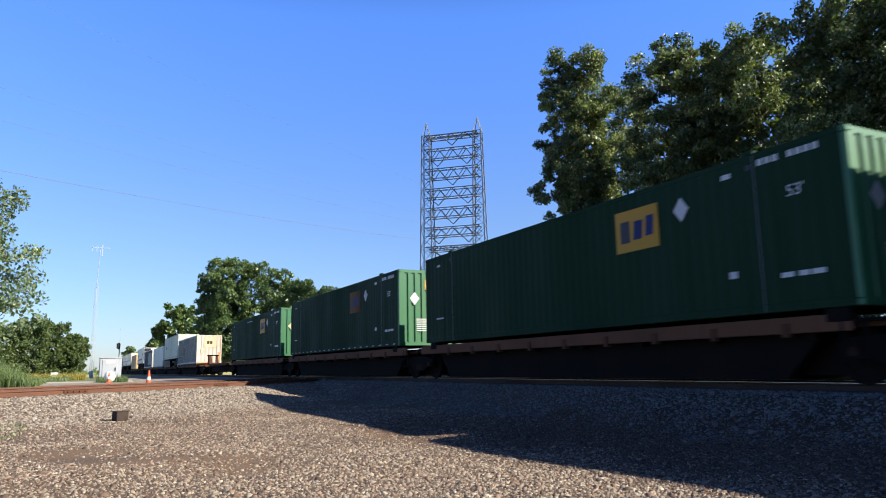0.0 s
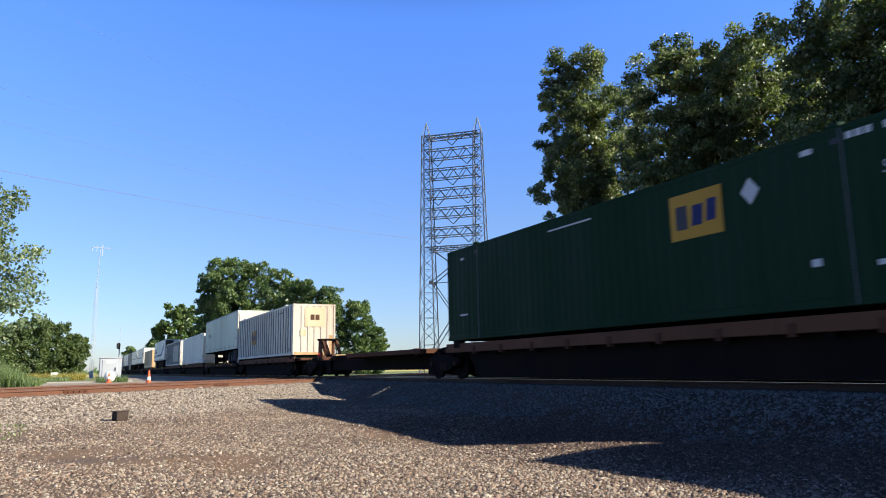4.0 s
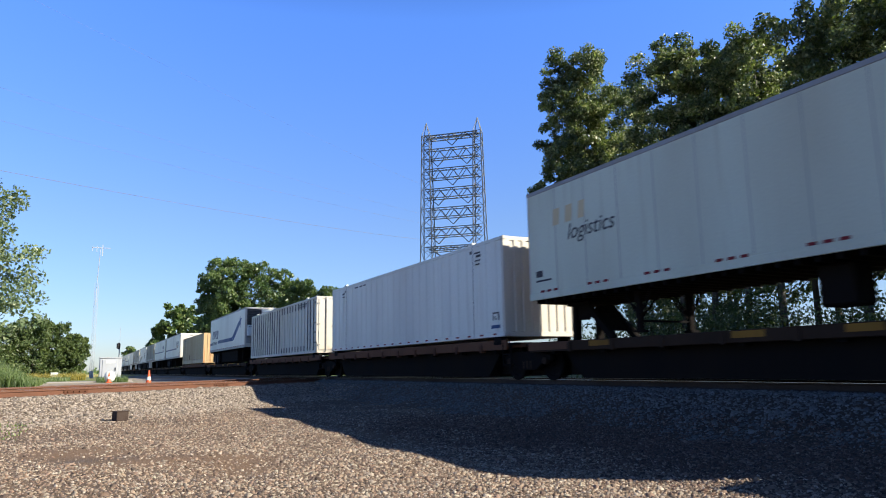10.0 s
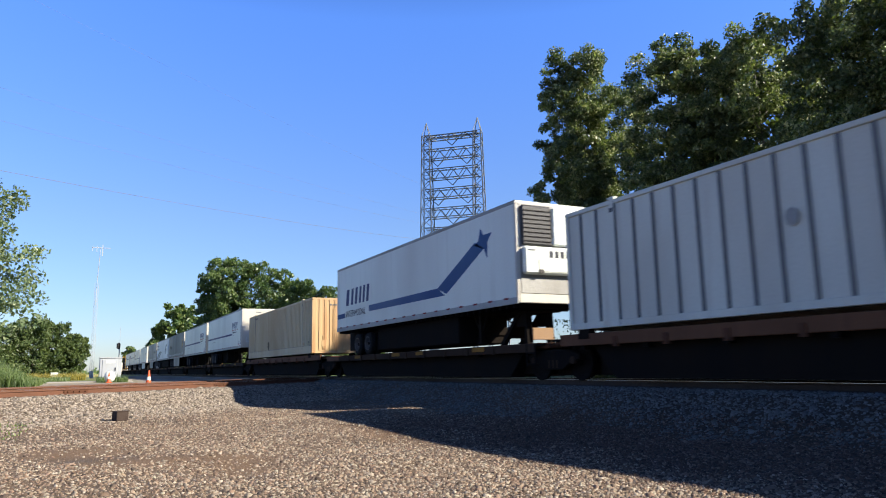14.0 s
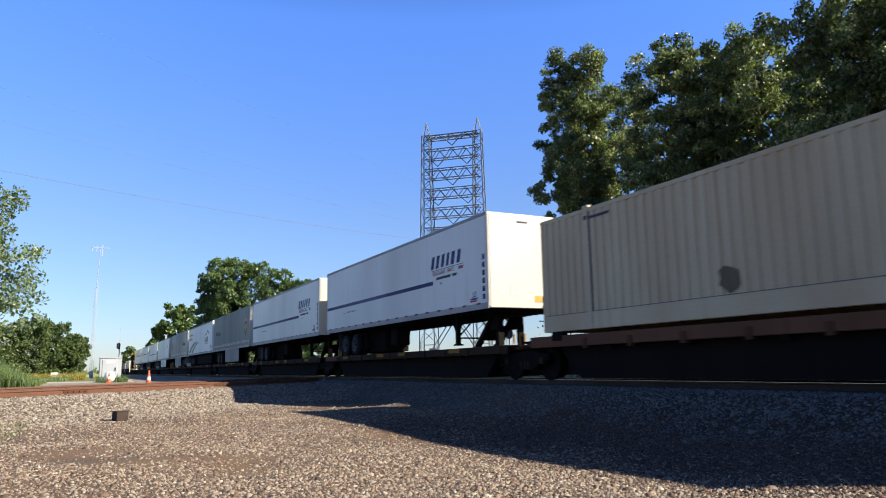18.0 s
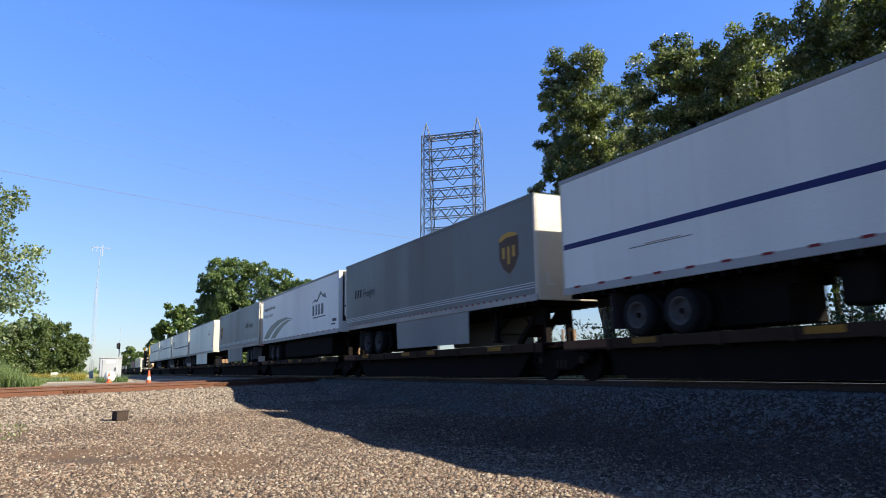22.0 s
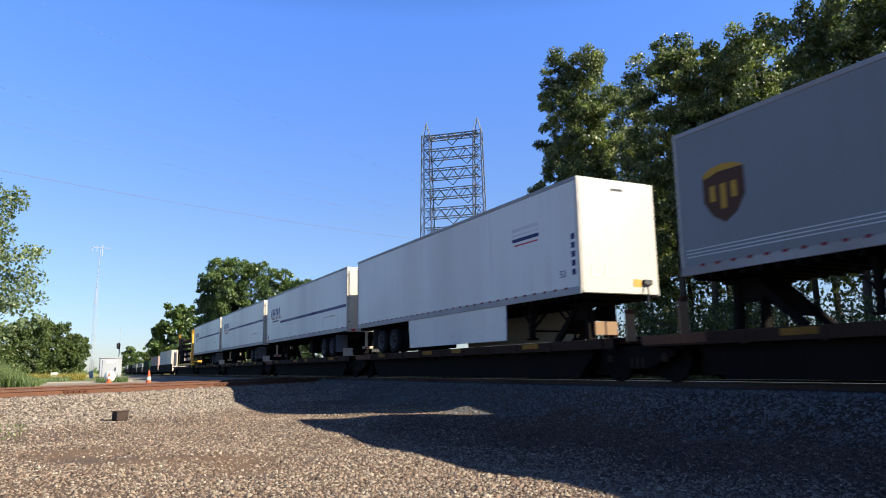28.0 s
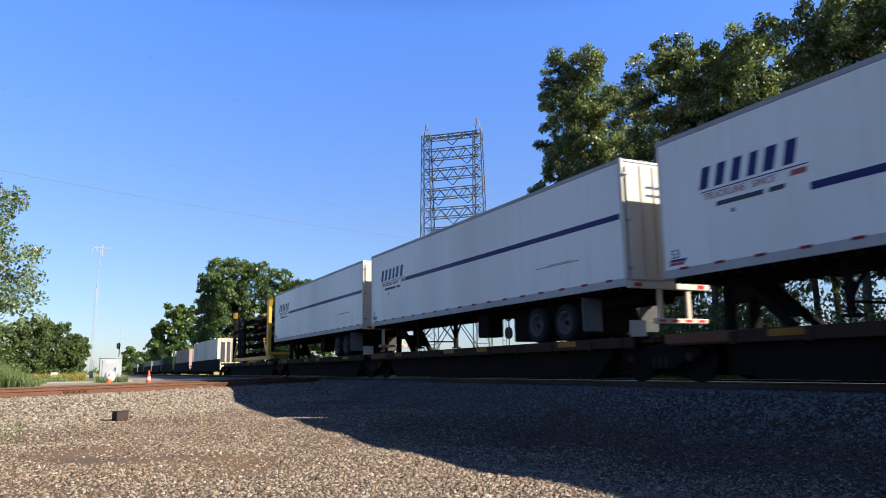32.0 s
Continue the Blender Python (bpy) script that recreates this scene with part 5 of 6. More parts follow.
def rail_car(label, x, xa, xb, tint, hitch, bogies, mid=(-12.5, -3.5), raised=False, well=False, inset=1.6):
    """A flat car under one load: xa to xb along it, hitch stand at one end."""
    c = rolling("flat_car", label, "railway car", x, "railway cars of the train")
    top = 1.05 if tint is RUST else 0.98
    if well:
        for y in (0.0, WID - 0.12):
            part("side_sill", Geo().box(xb + 1.4, xa - 1.4, y - 0.12, y, 0.35, 1.45), tint, c, bevel=0.02)
        part("floor", Geo().box(xb + 1.4, xa - 1.4, 0.0, WID - 0.12, 0.35, 0.46), STEEL, c)
        part("end_platform", Geo().box(xa - 1.4, xa, 0.1, WID - 0.1, 0.9, 1.05), tint, c)
        part("end_platform", Geo().box(xb, xb + 1.4, 0.1, WID - 0.1, 0.9, 1.05), tint, c)
    elif raised:
        part("spine", Geo().box(xb + 0.2, xa - 0.2, 0.86, WID - 0.86, 0.3, top - 0.02), STEEL, c, "deep dark centre spine", bevel=0.03)
        part("top_flange", Geo().box(xb + 0.2, xa - 0.2, 0.8, WID - 0.8, top - 0.02, top + 0.02), RUST, c, "rust-brown top flange", bevel=0.008)
        for xx in (-1.0, -8.6, -12.6):
            arm = part("cross_arm", Geo().box(xx - 0.12, xx + 0.12, 0.1, WID - 0.1, top - 0.22, top - 0.06), RUST, c, bevel=0.02)
            for y in (0.06, WID - 0.26):
                part("pedestal", Geo().box(xx - 0.16, xx + 0.16, y, y + 0.2, top - 0.14, top + 0.04), RUST, arm, bevel=0.015)
        for y in (0.05, WID - 0.8):
            part("wheel_platform", Geo().box(-8.5, -0.5, y, y + 0.75, top - 0.16, top + 0.015), RUST, c, "rust-brown wheel platform beside the spine", bevel=0.015)
    else:
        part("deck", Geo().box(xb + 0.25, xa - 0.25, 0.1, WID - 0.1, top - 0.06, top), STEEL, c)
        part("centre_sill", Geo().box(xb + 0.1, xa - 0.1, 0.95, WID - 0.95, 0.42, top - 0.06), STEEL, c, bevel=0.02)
        la, lb = xa - 1.3, xb + inset
        # reaches unrealistically near the rail so no daylight shows below the car
        part("deep_sill", Geo().add([(lb, 0.3, top - 0.1), (la, 0.3, top - 0.1), (la - 0.9, 0.3, 0.05), (lb + 0.9, 0.3, 0.05), (lb, WID - 0.3, top - 0.1), (la, WID - 0.3, top - 0.1), (la - 0.9, WID - 0.3, 0.05), (lb + 0.9, WID - 0.3, 0.05)], [(0, 1, 2, 3), (7, 6, 5, 4), (0, 4, 5, 1), (1, 5, 6, 2), (2, 6, 7, 3), (3, 7, 4, 0)]), STEEL, c)
        for y in (0.03, WID - 0.11):
            if tint is RUST:
                part("side_sill", Geo().box(xb + 0.7, xa - 0.7, y, y + 0.08, top - 0.2, top + 0.09), RUSTSILL, c, bevel=0.012)
            else:
                part("side_sill", Geo().box(xb + 0.5, xa - 0.5, y, y + 0.08, top - 0.24, top), SILLBROWN, c, bevel=0.012)
                part("end_sill", Geo().box(xb + 0.45, xb + 2.3, y - 0.005, y + 0.085, top - 0.2, top + 0.004), RUSTSILL, c, "worn rust-tan deck edge", bevel=0.01)
            if tint is YELLOW:
                for j in range(4):
                    xx = mid[0] - 1.2 + j * 3.3 + (j % 2)
                    part("edge_marking", Geo().box(xx, xx + 0.75, y - 0.006, y + 0.086, top - 0.15, top - 0.02), MUSTARD, c, "worn yellow edge marking")
            for j in range(9):
                xx = mid[0] - 2 + j * (mid[1] - mid[0] + 4) / 8
                part("stake_pocket", Geo().box(xx - 0.07, xx + 0.07, y - 0.03, y + 0.1, top - 0.26, top - 0.02), RUST if tint is RUST else SILLBROWN, c)
        for j in range(8):
            xx = xb + 1.5 + j * (xa - xb - 3) / 7
            part("cross_bearer", Geo().box(xx - 0.08, xx + 0.08, 0.1, WID - 0.1, top - 0.3, top - 0.06), STEEL, c)
        # rust brown at every leading end imitates sun on these edges
        part("end_platform", Geo().box(xa - 2.0, xa - 0.15, 0.25, WID - 0.25, top - 0.14, top - 0.005), RUST, c, bevel=0.012)
        part("end_platform", Geo().box(xb + 0.15, xb + 2.0, 0.25, WID - 0.25, top - 0.14, top - 0.005), RUST if tint is RUST else STEEL, c, bevel=0.012)
        if tint is RUST and not raised:
            for xx in (-0.5, -15.65):
                for y in (0.02, WID - 0.24):
                    part("container_pedestal", Geo().box(xx - 0.22, xx + 0.22, y, y + 0.22, top - 0.05, 1.24), STEEL, c, bevel=0.015)
        if x in (-25.61, -6.99):
            st = part("hitch_stand", Geo().box(xb + 0.35, xb + 1.0, 0.75, WID - 0.75, top, top + 0.16), STEEL, c, "folded fifth-wheel stand", bevel=0.03)
            part("plate", Geo().box(xb + 0.55, xb + 0.75, 0.5, 1.15, top + 0.1, 1.95), STEEL, st, bevel=0.06)
            part("lever", Geo().box(xb + 0.7, xb + 0.8, 1.3, 1.4, top + 0.1, 1.75), STEEL, st)
        if x == -114.6:
            st = part("hitch_stand", Geo().box(xb - 0.35, xb + 0.35, 0.75, WID - 0.75, 1.55, 1.66), STEEL, c, "folding fifth-wheel stand", bevel=0.03)
            part("plate", Geo().box(xb - 0.1, xb + 0.1, 0.85, WID - 0.85, top, 1.9), STEEL, st, bevel=0.05)
        if x in (-280.0, -260.75):
            bx, bz = (1.5, 1.52) if x == -280.0 else (-16.1, 1.66)
            bs = part("brake_stand", Geo().box(bx - 0.05, bx, 0.06, 0.34, top - 0.1, bz), TANSTEEL, c, "tan upright brake stand", bevel=0.012)
            part("lamp", Geo().box(bx - 0.06, bx + 0.02, 0.1, 0.3, bz, bz + 0.1), RUST, bs)
        part("brake_rod", Geo().tube([(xb + 2.6, 0.6, 0.62), (xa - 2.6, 0.6, 0.62)], 0.03, 6), RUST, c)
        part("step_ladder", Geo().box(xa - 0.9, xa - 0.86, 0.02, 0.06, 0.35, top).box(xa - 0.5, xa - 0.46, 0.02, 0.06, 0.35, top).box(xa - 0.88, xa - 0.48, 0.02, 0.05, 0.4, 0.44).box(xa - 0.88, xa - 0.48, 0.02, 0.05, 0.7, 0.74), STEEL, c)
    if hitch is not None:
        h, s = hitch, (1 if hitch > -8 else -1)
        zt = 2.06
        st = part("hitch_stand", Geo().box(h - (0.38 if raised else 0.5), h + (0.38 if raised else 0.5), 0.75, WID - 0.75, zt - 0.1, zt), STEEL, c, "folding fifth-wheel stand", bevel=0.03)
        for y in (0.85, WID - 0.97):
            if raised:
                part("strut", Geo().bar((h - 0.25, y + 0.06, zt - 0.06), (h - 0.35, y + 0.06, top), 0.16, 0.12), RUST, st)
                part("strut", Geo().bar((h + 0.2, y + 0.06, zt - 0.08), (h + 1.0, y + 0.06, top + 0.03), 0.12, 0.16), RUST, st)
            else:
                part("strut", Geo().bar((h + 0.2 * s, y + 0.06, zt - 0.06), (h + 0.25 * s, y + 0.06, top), 0.2, 0.14), STEEL, st)
                part("strut", Geo().bar((h - 0.2 * s, y + 0.06, zt - 0.08), (h - 1.25 * s, y + 0.06, top + 0.03), 0.14, 0.16), STEEL, st)
                part("gusset", Geo().box(h - 0.35, h + 0.35, y + 0.03, y + 0.09, zt - 0.5, zt - 0.08), STEEL, st)
        if not raised:
            part("cross_plate", Geo().bar((h - 0.55 * s, WID / 2, 1.7), (h - 0.95 * s, WID / 2, 1.25), 0.9, 0.05), STEEL, st)
            if s > 0 and x in (-280.0, -152.01):
                part("sunlit_plate", Geo().box(h + 0.34, h + 0.4, 0.95, 1.7, 1.14, 1.5), TANSTEEL, st, "pale tan plate", bevel=0.01)
            elif s > 0:
                for y in (1.3, 1.72):
                    part("guide_post", Geo().box(h + 0.36, h + 0.4, y, y + 0.06, top + 0.1, 1.4), TANSTEEL, st, "pale tan upright")
        part("base_plate", Geo().box(h - (0.7 if raised else 1.4), h + (1.15 if raised else 0.9), 0.8, WID - 0.8, top, top + 0.05), RUST, st)
        if raised:
            part("brace_plate", Geo().bar((h + 0.1, WID / 2 - 0.35, zt - 0.1), (h + 1.0, WID / 2 - 0.35, top + 0.1), 0.34, 0.06), RUST, st)
            part("pedestal", Geo().box(h - 0.55, h - 0.35, 0.85, 1.35, top - 0.3, top + 0.16), TANSTEEL, st, "sunlit tan pedestal", bevel=0.02)
            part("deck_plate", Geo().box(h + 2.5, h + 3.15, 0.7, WID - 0.7, top, top + 0.07), RUSTEND, c, "pale orange deck plate")
            part("lamp", Geo().box(h + 0.45, h + 0.62, 0.55, 0.7, top, top + 0.2), REDTAPE, st, "small red lamp")
            part("web_plate", Geo().add([(h - 0.35, 0.84, top), (h + 0.4, 0.84, top), (h + 0.15, 0.84, zt - 0.2), (h - 0.35, 0.84, zt - 0.15), (h - 0.35, 0.87, top), (h + 0.4, 0.87, top), (h + 0.15, 0.87, zt - 0.2), (h - 0.35, 0.87, zt - 0.15)], [(0, 1, 2, 3), (7, 6, 5, 4), (0, 4, 5, 1), (1, 5, 6, 2), (2, 6, 7, 3), (3, 7, 4, 0)]), RUST, st)
    for bx in bogies + ([-1.9] if x == -80.33 else []):
        bogie(c, bx, not well)
    part("coupler", Geo().box(xb - 0.45, xb + 0.35, 1.15, WID - 1.15, 0.62, 0.86), STEEL, c, bevel=0.03)
    return c


LOADS = [10.0, -6.99, -25.61, -44.22, -62.3, -80.33, -97.09, -114.6, -133.48, -152.01, -172.42, -191.46, -208.98, -226.33, -243.27, -260.75, -280.0, -297.66, -314.97, -332.18, -347.4, -369.8, -388.5, -405.0, -421.0, -437.5, -454.0, -470.5, -487.0]
for i, x in enumerate(LOADS[:-1]):
    nxt, prv = LOADS[i + 1], (LOADS[i - 1] if i else x + 18.6)
    ln = LEN if x > -365 else (15.2 if x > -370 else 12.19)
    xb = (nxt + (x - ln)) / 2 - x
    prev_len = LEN if prv > -365 else (15.2 if prv > -370 else 12.19)
    xa = ((prv - prev_len) + x) / 2 - x
    well = x < -365
    cont = x > -90 or x in (-114.6, -133.48, -172.42)
    nose = x in (-152.01, -191.46, -208.98, -226.33, -243.27, -280.0)
    hitch = None if (well or x == -347.4) else ((-1.1 if nose else -15.05) if not cont else (-15.3 if x == -62.3 else None))
    label = "empty rust-brown flat car with a raised hitch stand" if x == -62.3 else ("dark well car, low between its bogies" if well else ("rust-brown flat car carrying a container" if cont else "dark flat car with yellow-edged deck carrying a trailer"))
    rail_car(label, x, xa, xb, RUST if cont else (STEEL if well else YELLOW), hitch, ([xb + 0.05] if x != -62.3 else [-15.25]) if not well else [xb + 1.0, xa - 1.0], mid=(-7.2, -3.1) if x == -62.3 else (-12.5, -3.5), raised=x == -62.3, well=well, inset=3.4 if x == -62.3 else 1.6)


# ---- trees ----
def tree(name, label, x, y, tall, spread, leaves, size, material, bark, seed, low=0.25, group="trees", clumps=34, limbs=9, lean=0.0, squash=1.0, fill=0.5):
    """A tapered trunk with limbs, and a crown of many small leaves in uneven clumps."""
    rng = np.random.default_rng(seed)
    z0 = float(height(x, y))
    t = thing(name, label, "tree", group, at=(x, y, z0 - 0.05))
    tops = [(-0.045 * lean * k * tall + 0.25 * rng.normal() * k, -0.089 * lean * k * tall + 0.25 * rng.normal() * k, tall * 0.86 * k) for k in (0, 0.2, 0.4, 0.6, 0.8, 1.0)]
    r0 = 0.0078 * tall + 0.05
    part("trunk", Geo().tube(tops, [r0 * f for f in (1.25, 0.95, 0.75, 0.52, 0.3, 0.1)], 10), bark, t, smooth=True)
    ends = []
    for k in range(limbs):
        f = low + (0.9 - low) * (k + 0.5) / limbs
        j = min(int(f * 5), 4)
        a, b = Vector(tops[j]), Vector(tops[j + 1])
        p = a.lerp(b, f * 5 - j)
        ang = 2.4 * k + rng.uniform(-0.5, 0.5)
        reach = spread * (0.55 + 0.45 * math.sin(math.pi * min(1, (f - low) / (1 - low) * 0.9 + 0.2))) * rng.uniform(0.7, 1.05)
        q = p + Vector((math.cos(ang) * reach * 0.74, math.sin(ang) * reach * 0.74, reach * rng.uniform(0.35, 0.8)))
        m = p.lerp(q, 0.5) + Vector((0, 0, -0.06 * reach))
        part("limb", Geo().tube([p, m, q], [r0 * (0.42 - 0.25 * f), r0 * 0.2, r0 * 0.06], 7), bark, t, smooth=True)
        ends += [q, m.lerp(q, 0.3)]
    cs, rs = [], []
    ph = rng.uniform(0, 6.28, 4)
    for k in range(clumps):
        if k < len(ends):
            c = np.array(ends[k])
        else:
            g = rng.random() ** 0.8
            f = low + (1.0 - low) * g
            env = spread * math.sin(math.pi * (0.12 + 0.76 * g)) ** 0.5 * (1 - 0.16 * g)
            ang = rng.uniform(0, 2 * math.pi)
            env *= 0.86 + 0.2 * math.sin(3 * ang + ph[0] + 6 * g) + 0.16 * math.sin(5 * ang + ph[1] - 11 * g) + 0.1 * math.sin(17 * g + ph[2] + 2 * ang)
            w = env * (rng.uniform(0.72, 1.05) if rng.random() < 0.68 else math.sqrt(rng.uniform(0.02, 0.55)))
            m = min(int(f * 5), 4)
            ax = Vector(tops[m]).lerp(Vector(tops[min(m + 1, 5)]), f * 5 - m) if f < 0.99 else Vector(tops[5])
            c = np.array((math.cos(ang) * w + ax.x, math.sin(ang) * w + ax.y, f * tall - 0.1 * w))
        cs.append(c); rs.append(spread * rng.uniform(0.1, 0.24))
    cs, rs = np.array(cs), np.array(rs)
    which = rng.choice(len(cs), leaves, p=rs ** 1.8 / np.sum(rs ** 1.8))
    d = rng.normal(size=(leaves, 3))
    d *= (rng.random(leaves) ** 0.5 / np.linalg.norm(d, axis=1))[:, None] * np.array((1, 1, 0.72 * squash))
    # leaves hang from the sprays' rims a little
    d[:, 2] -= 0.25 * np.hypot(d[:, 0], d[:, 1])
    P = cs[which] + d * (rs[which] * 2 * fill)[:, None]
    P = P[P[:, 2] > tall * low * 0.8]
    n = len(P)
    a = rng.normal(size=(n, 3)); a /= np.linalg.norm(a, axis=1)[:, None]
    b = np.cross(a, rng.normal(size=(n, 3))); b /= np.linalg.norm(b, axis=1)[:, None]
    s = (size * rng.lognormal(0, 0.3, n))[:, None]
    c = np.cross(a, b)
    V = np.stack([P - a * s, P + b * s * 0.55 + c * s * 0.12, P + a * s, P - b * s * 0.55 + c * s * 0.12], 1).reshape(-1, 3)
    q = np.arange(n)[:, None] * 4
    F = np.concatenate([q + np.array((0, 1, 2)), q + np.array((0, 2, 3))])
    cr = new("crown", raw_mesh("crown", V, F, material))
    cr.parent = t
    return t


# the stand behind the main line
STAND = "tall cottonwood with dense dark crown behind the main line"
for k, (x, y, tall, sp, low) in enumerate(((-35.8, 30.5, 22.0, 3.0, 0.32), (-36.3, 30.9, 20.8, 2.6, 0.38), (-35.2, 30.2, 16.0, 2.4, 0.36), (-38.0, 34.0, 21.0, 3.6, 0.25), (-29.8, 30.6, 20.0, 3.2, 0.3), (-28.7, 31.9, 19.6, 2.7, 0.34), (-34.8, 36.2, 17.0, 3.6, 0.2), (-24.3, 31.7, 18.9, 2.9, 0.3), (-26.6, 32.0, 18.2, 2.6, 0.32), (-24.8, 35.1, 17.6, 2.6, 0.34), (-19.1, 30.5, 18.7, 3.2, 0.24), (-17.9, 32.4, 18.2, 3.4, 0.28), (-36.7, 42.3, 21.0, 3.4, 0.45), (-30.2, 44.8, 22.6, 3.4, 0.5), (-15.5, 31.4, 17.0, 3.2, 0.24), (-36.0, 29.8, 12.5, 2.5, 0.38), (-33.6, 31.6, 10.5, 2.4, 0.2))):
    tree("tree", STAND, x, y, tall, sp, (40000 if tall > 15 else 16000) if y < 35 else 12000, 0.082 if y < 35 else 0.13, LEAF, PALEBARK if k % 4 == 3 else BARK, 20 + k, low, "trees behind the main line", clumps=230, limbs=13, lean=(0.75, 1.5, 1.3)[k] if k < 3 else 0.0)
# backing trees; the right-hand ones are out of view, added to block sun
for k, (x, y, tall, sp) in enumerate(((-33.5, 39.2, 14.0, 3.2), (-21.5, 38.6, 14.5, 3.4), (-38.2, 37.8, 14.0, 3.0), (-12.5, 37.0, 15.0, 3.8), (-26.5, 48.5, 17.0, 4.0), (-9.0, 34.5, 15.0, 3.6), (-16.0, 46.0, 16.0, 4.0), (-6.0, 40.5, 15.0, 4.0), (-2.5, 35.0, 15.0, 4.0), (-11.0, 30.5, 15.5, 3.6), (2.0, 40.0, 15.0, 4.2), (-10.5, 42.0, 15.5, 4.0), (-30.0, 39.0, 14.0, 3.6), (-26.0, 41.5, 14.5, 3.8), (-22.0, 44.5, 15.5, 4.0), (-17.5, 40.0, 15.0, 3.8), (-13.5, 50.5, 16.5, 4.2), (-7.0, 47.5, 16.0, 4.2))):
    tree("tree", "cottonwood deeper in the wood, added to fill and shade the stand", x, y, tall, sp, 8000 if x > -13 else 5000, 0.16, LEAF, BARK, 140 + k, 0.02 if x > -13 else 0.36, "trees behind the main line", clumps=130, limbs=9, fill=0.6)
# further along the line
for k, (x, y, tall, sp) in enumerate(((-106.9, 17.0, 15.0, 3.2), (-103.5, 17.6, 17.0, 3.8), (-101.9, 21.0, 16.3, 4.0), (-105.0, 25.5, 15.8, 3.6), (-113.9, 30.9, 15.0, 3.8), (-98.2, 27.2, 13.2, 3.2), (-96.0, 30.9, 12.2, 3.0), (-94.2, 34.3, 10.2, 2.8), (-93.6, 36.6, 6.5, 2.0))):
    tree("tree", "broad green tree standing beside the railway", x, y, tall, sp, 22000 if x < -99 else 14000, 0.15, LEAFMID, BARK, 50 + k, 0.06 if x < -99 else 0.01, "trees along the line", clumps=210, limbs=8, fill=0.55)
for k, (x, y, tall, sp) in enumerate(((-174.1, 19.0, 16.2, 4.8), (-176.6, 23.6, 16.0, 5.0), (-179.4, 17.0, 13.4, 3.6))):
    tree("tree", "green tree further along the railway", x, y, tall, sp, 7000, 0.34, LEAFMID, BARK, 60 + k, 0.05, "trees along the line", clumps=70, limbs=7)
for k, (x, y, tall, sp) in enumerate(((-299.5, 17.5, 10.6, 4.6), (-319.2, 22.5, 11.0, 5.0), (-299.1, 25.6, 9.6, 5.0), (-330, 30, 11.5, 6))):
    tree("tree", "small distant tree beside the railway", x, y, tall, sp, 3000, 0.5, LEAFMID, BARK, 70 + k, 0.04, "distant trees", clumps=50, limbs=5)
# the side of the road
tree("tree", "pale-leaved willow reaching over the roadside", -34.6, -4.3, 9.0, 3.0, 9000, 0.08, LEAFPALE, BARK, 80, 0.2, "roadside trees", clumps=110, limbs=12)
for k, (x, y, tall, sp) in enumerate(((-96.7, -7.3, 6.6, 3.2), (-96.9, -5.0, 7.2, 3.0), (-99.0, -2.7, 6.9, 2.6), (-100.0, -0.9, 5.6, 1.9), (-94.5, -10.2, 7.3, 3.4))):
    tree("bush", "dense dark green thicket bush by the field", x, y, tall, sp, 17000, 0.11, BUSH, BARK, 90 + k, 0.0, "bushes by the field", clumps=130, limbs=6, squash=1.1, fill=0.58)


def grass_patch(name, label, count, x0, x1, y0, y1, tall, seed, material=None, slope=False):
    rng = np.random.default_rng(seed)
    x, y = rng.uniform(x0, x1, count), rng.uniform(y0, y1, count)
    z = height(x, y)
    h = tall * rng.lognormal(0, 0.25, count)
    if slope:
        h *= np.clip(0.45 + (-2.4 - y) * 0.55, 0.4, 1.7)
    a = rng.uniform(0, 2 * np.pi, count)
    w = 0.01 + 0.012 * rng.random(count)
    lx, ly = rng.normal(0, 0.2, count) * h, rng.normal(0, 0.2, count) * h
    P = np.stack([x, y, z], -1)
    s = np.stack([np.cos(a) * w, np.sin(a) * w, 0 * a], -1)
    m = P + np.stack([lx * 0.4, ly * 0.4, h * 0.6], -1)
    V = np.stack([P - s, P + s, m + s * 0.7, m - s * 0.7, P + np.stack([lx, ly, h], -1)], 1).reshape(-1, 3)
    q = np.arange(count)[:, None] * 5
    F = np.concatenate([q + np.array(t) for t in ((0, 1, 2), (0, 2, 3), (3, 2, 4))])
    return solid(name, raw_mesh(name, V, F, material or GRASS), None, label, "grass", kind="stuff")


grass_patch("tall_grass", "tall green reed grass at the roadside", 46000, -57, -46, -9.0, -2.2, 0.62, 4, slope=True)
grass_patch("verge_grass", "short grass verge by the road", 16000, -84, -68, -9, -0.8, 0.3, 5)
grass_patch("crop_strip", "strip of golden ripe crop before the thicket", 16000, -93, -86, -9.0, 0.6, 0.55, 8, CROP)
grass_patch("lot_weeds", "thin weeds in the gravel", 260, -19.5, -16.0, -2.4, -0.9, 0.045, 6)
grass_patch("box_weeds", "weeds round the equipment cabinet", 900, -63.5, -60.5, 1.2, 3.4, 0.4, 7)


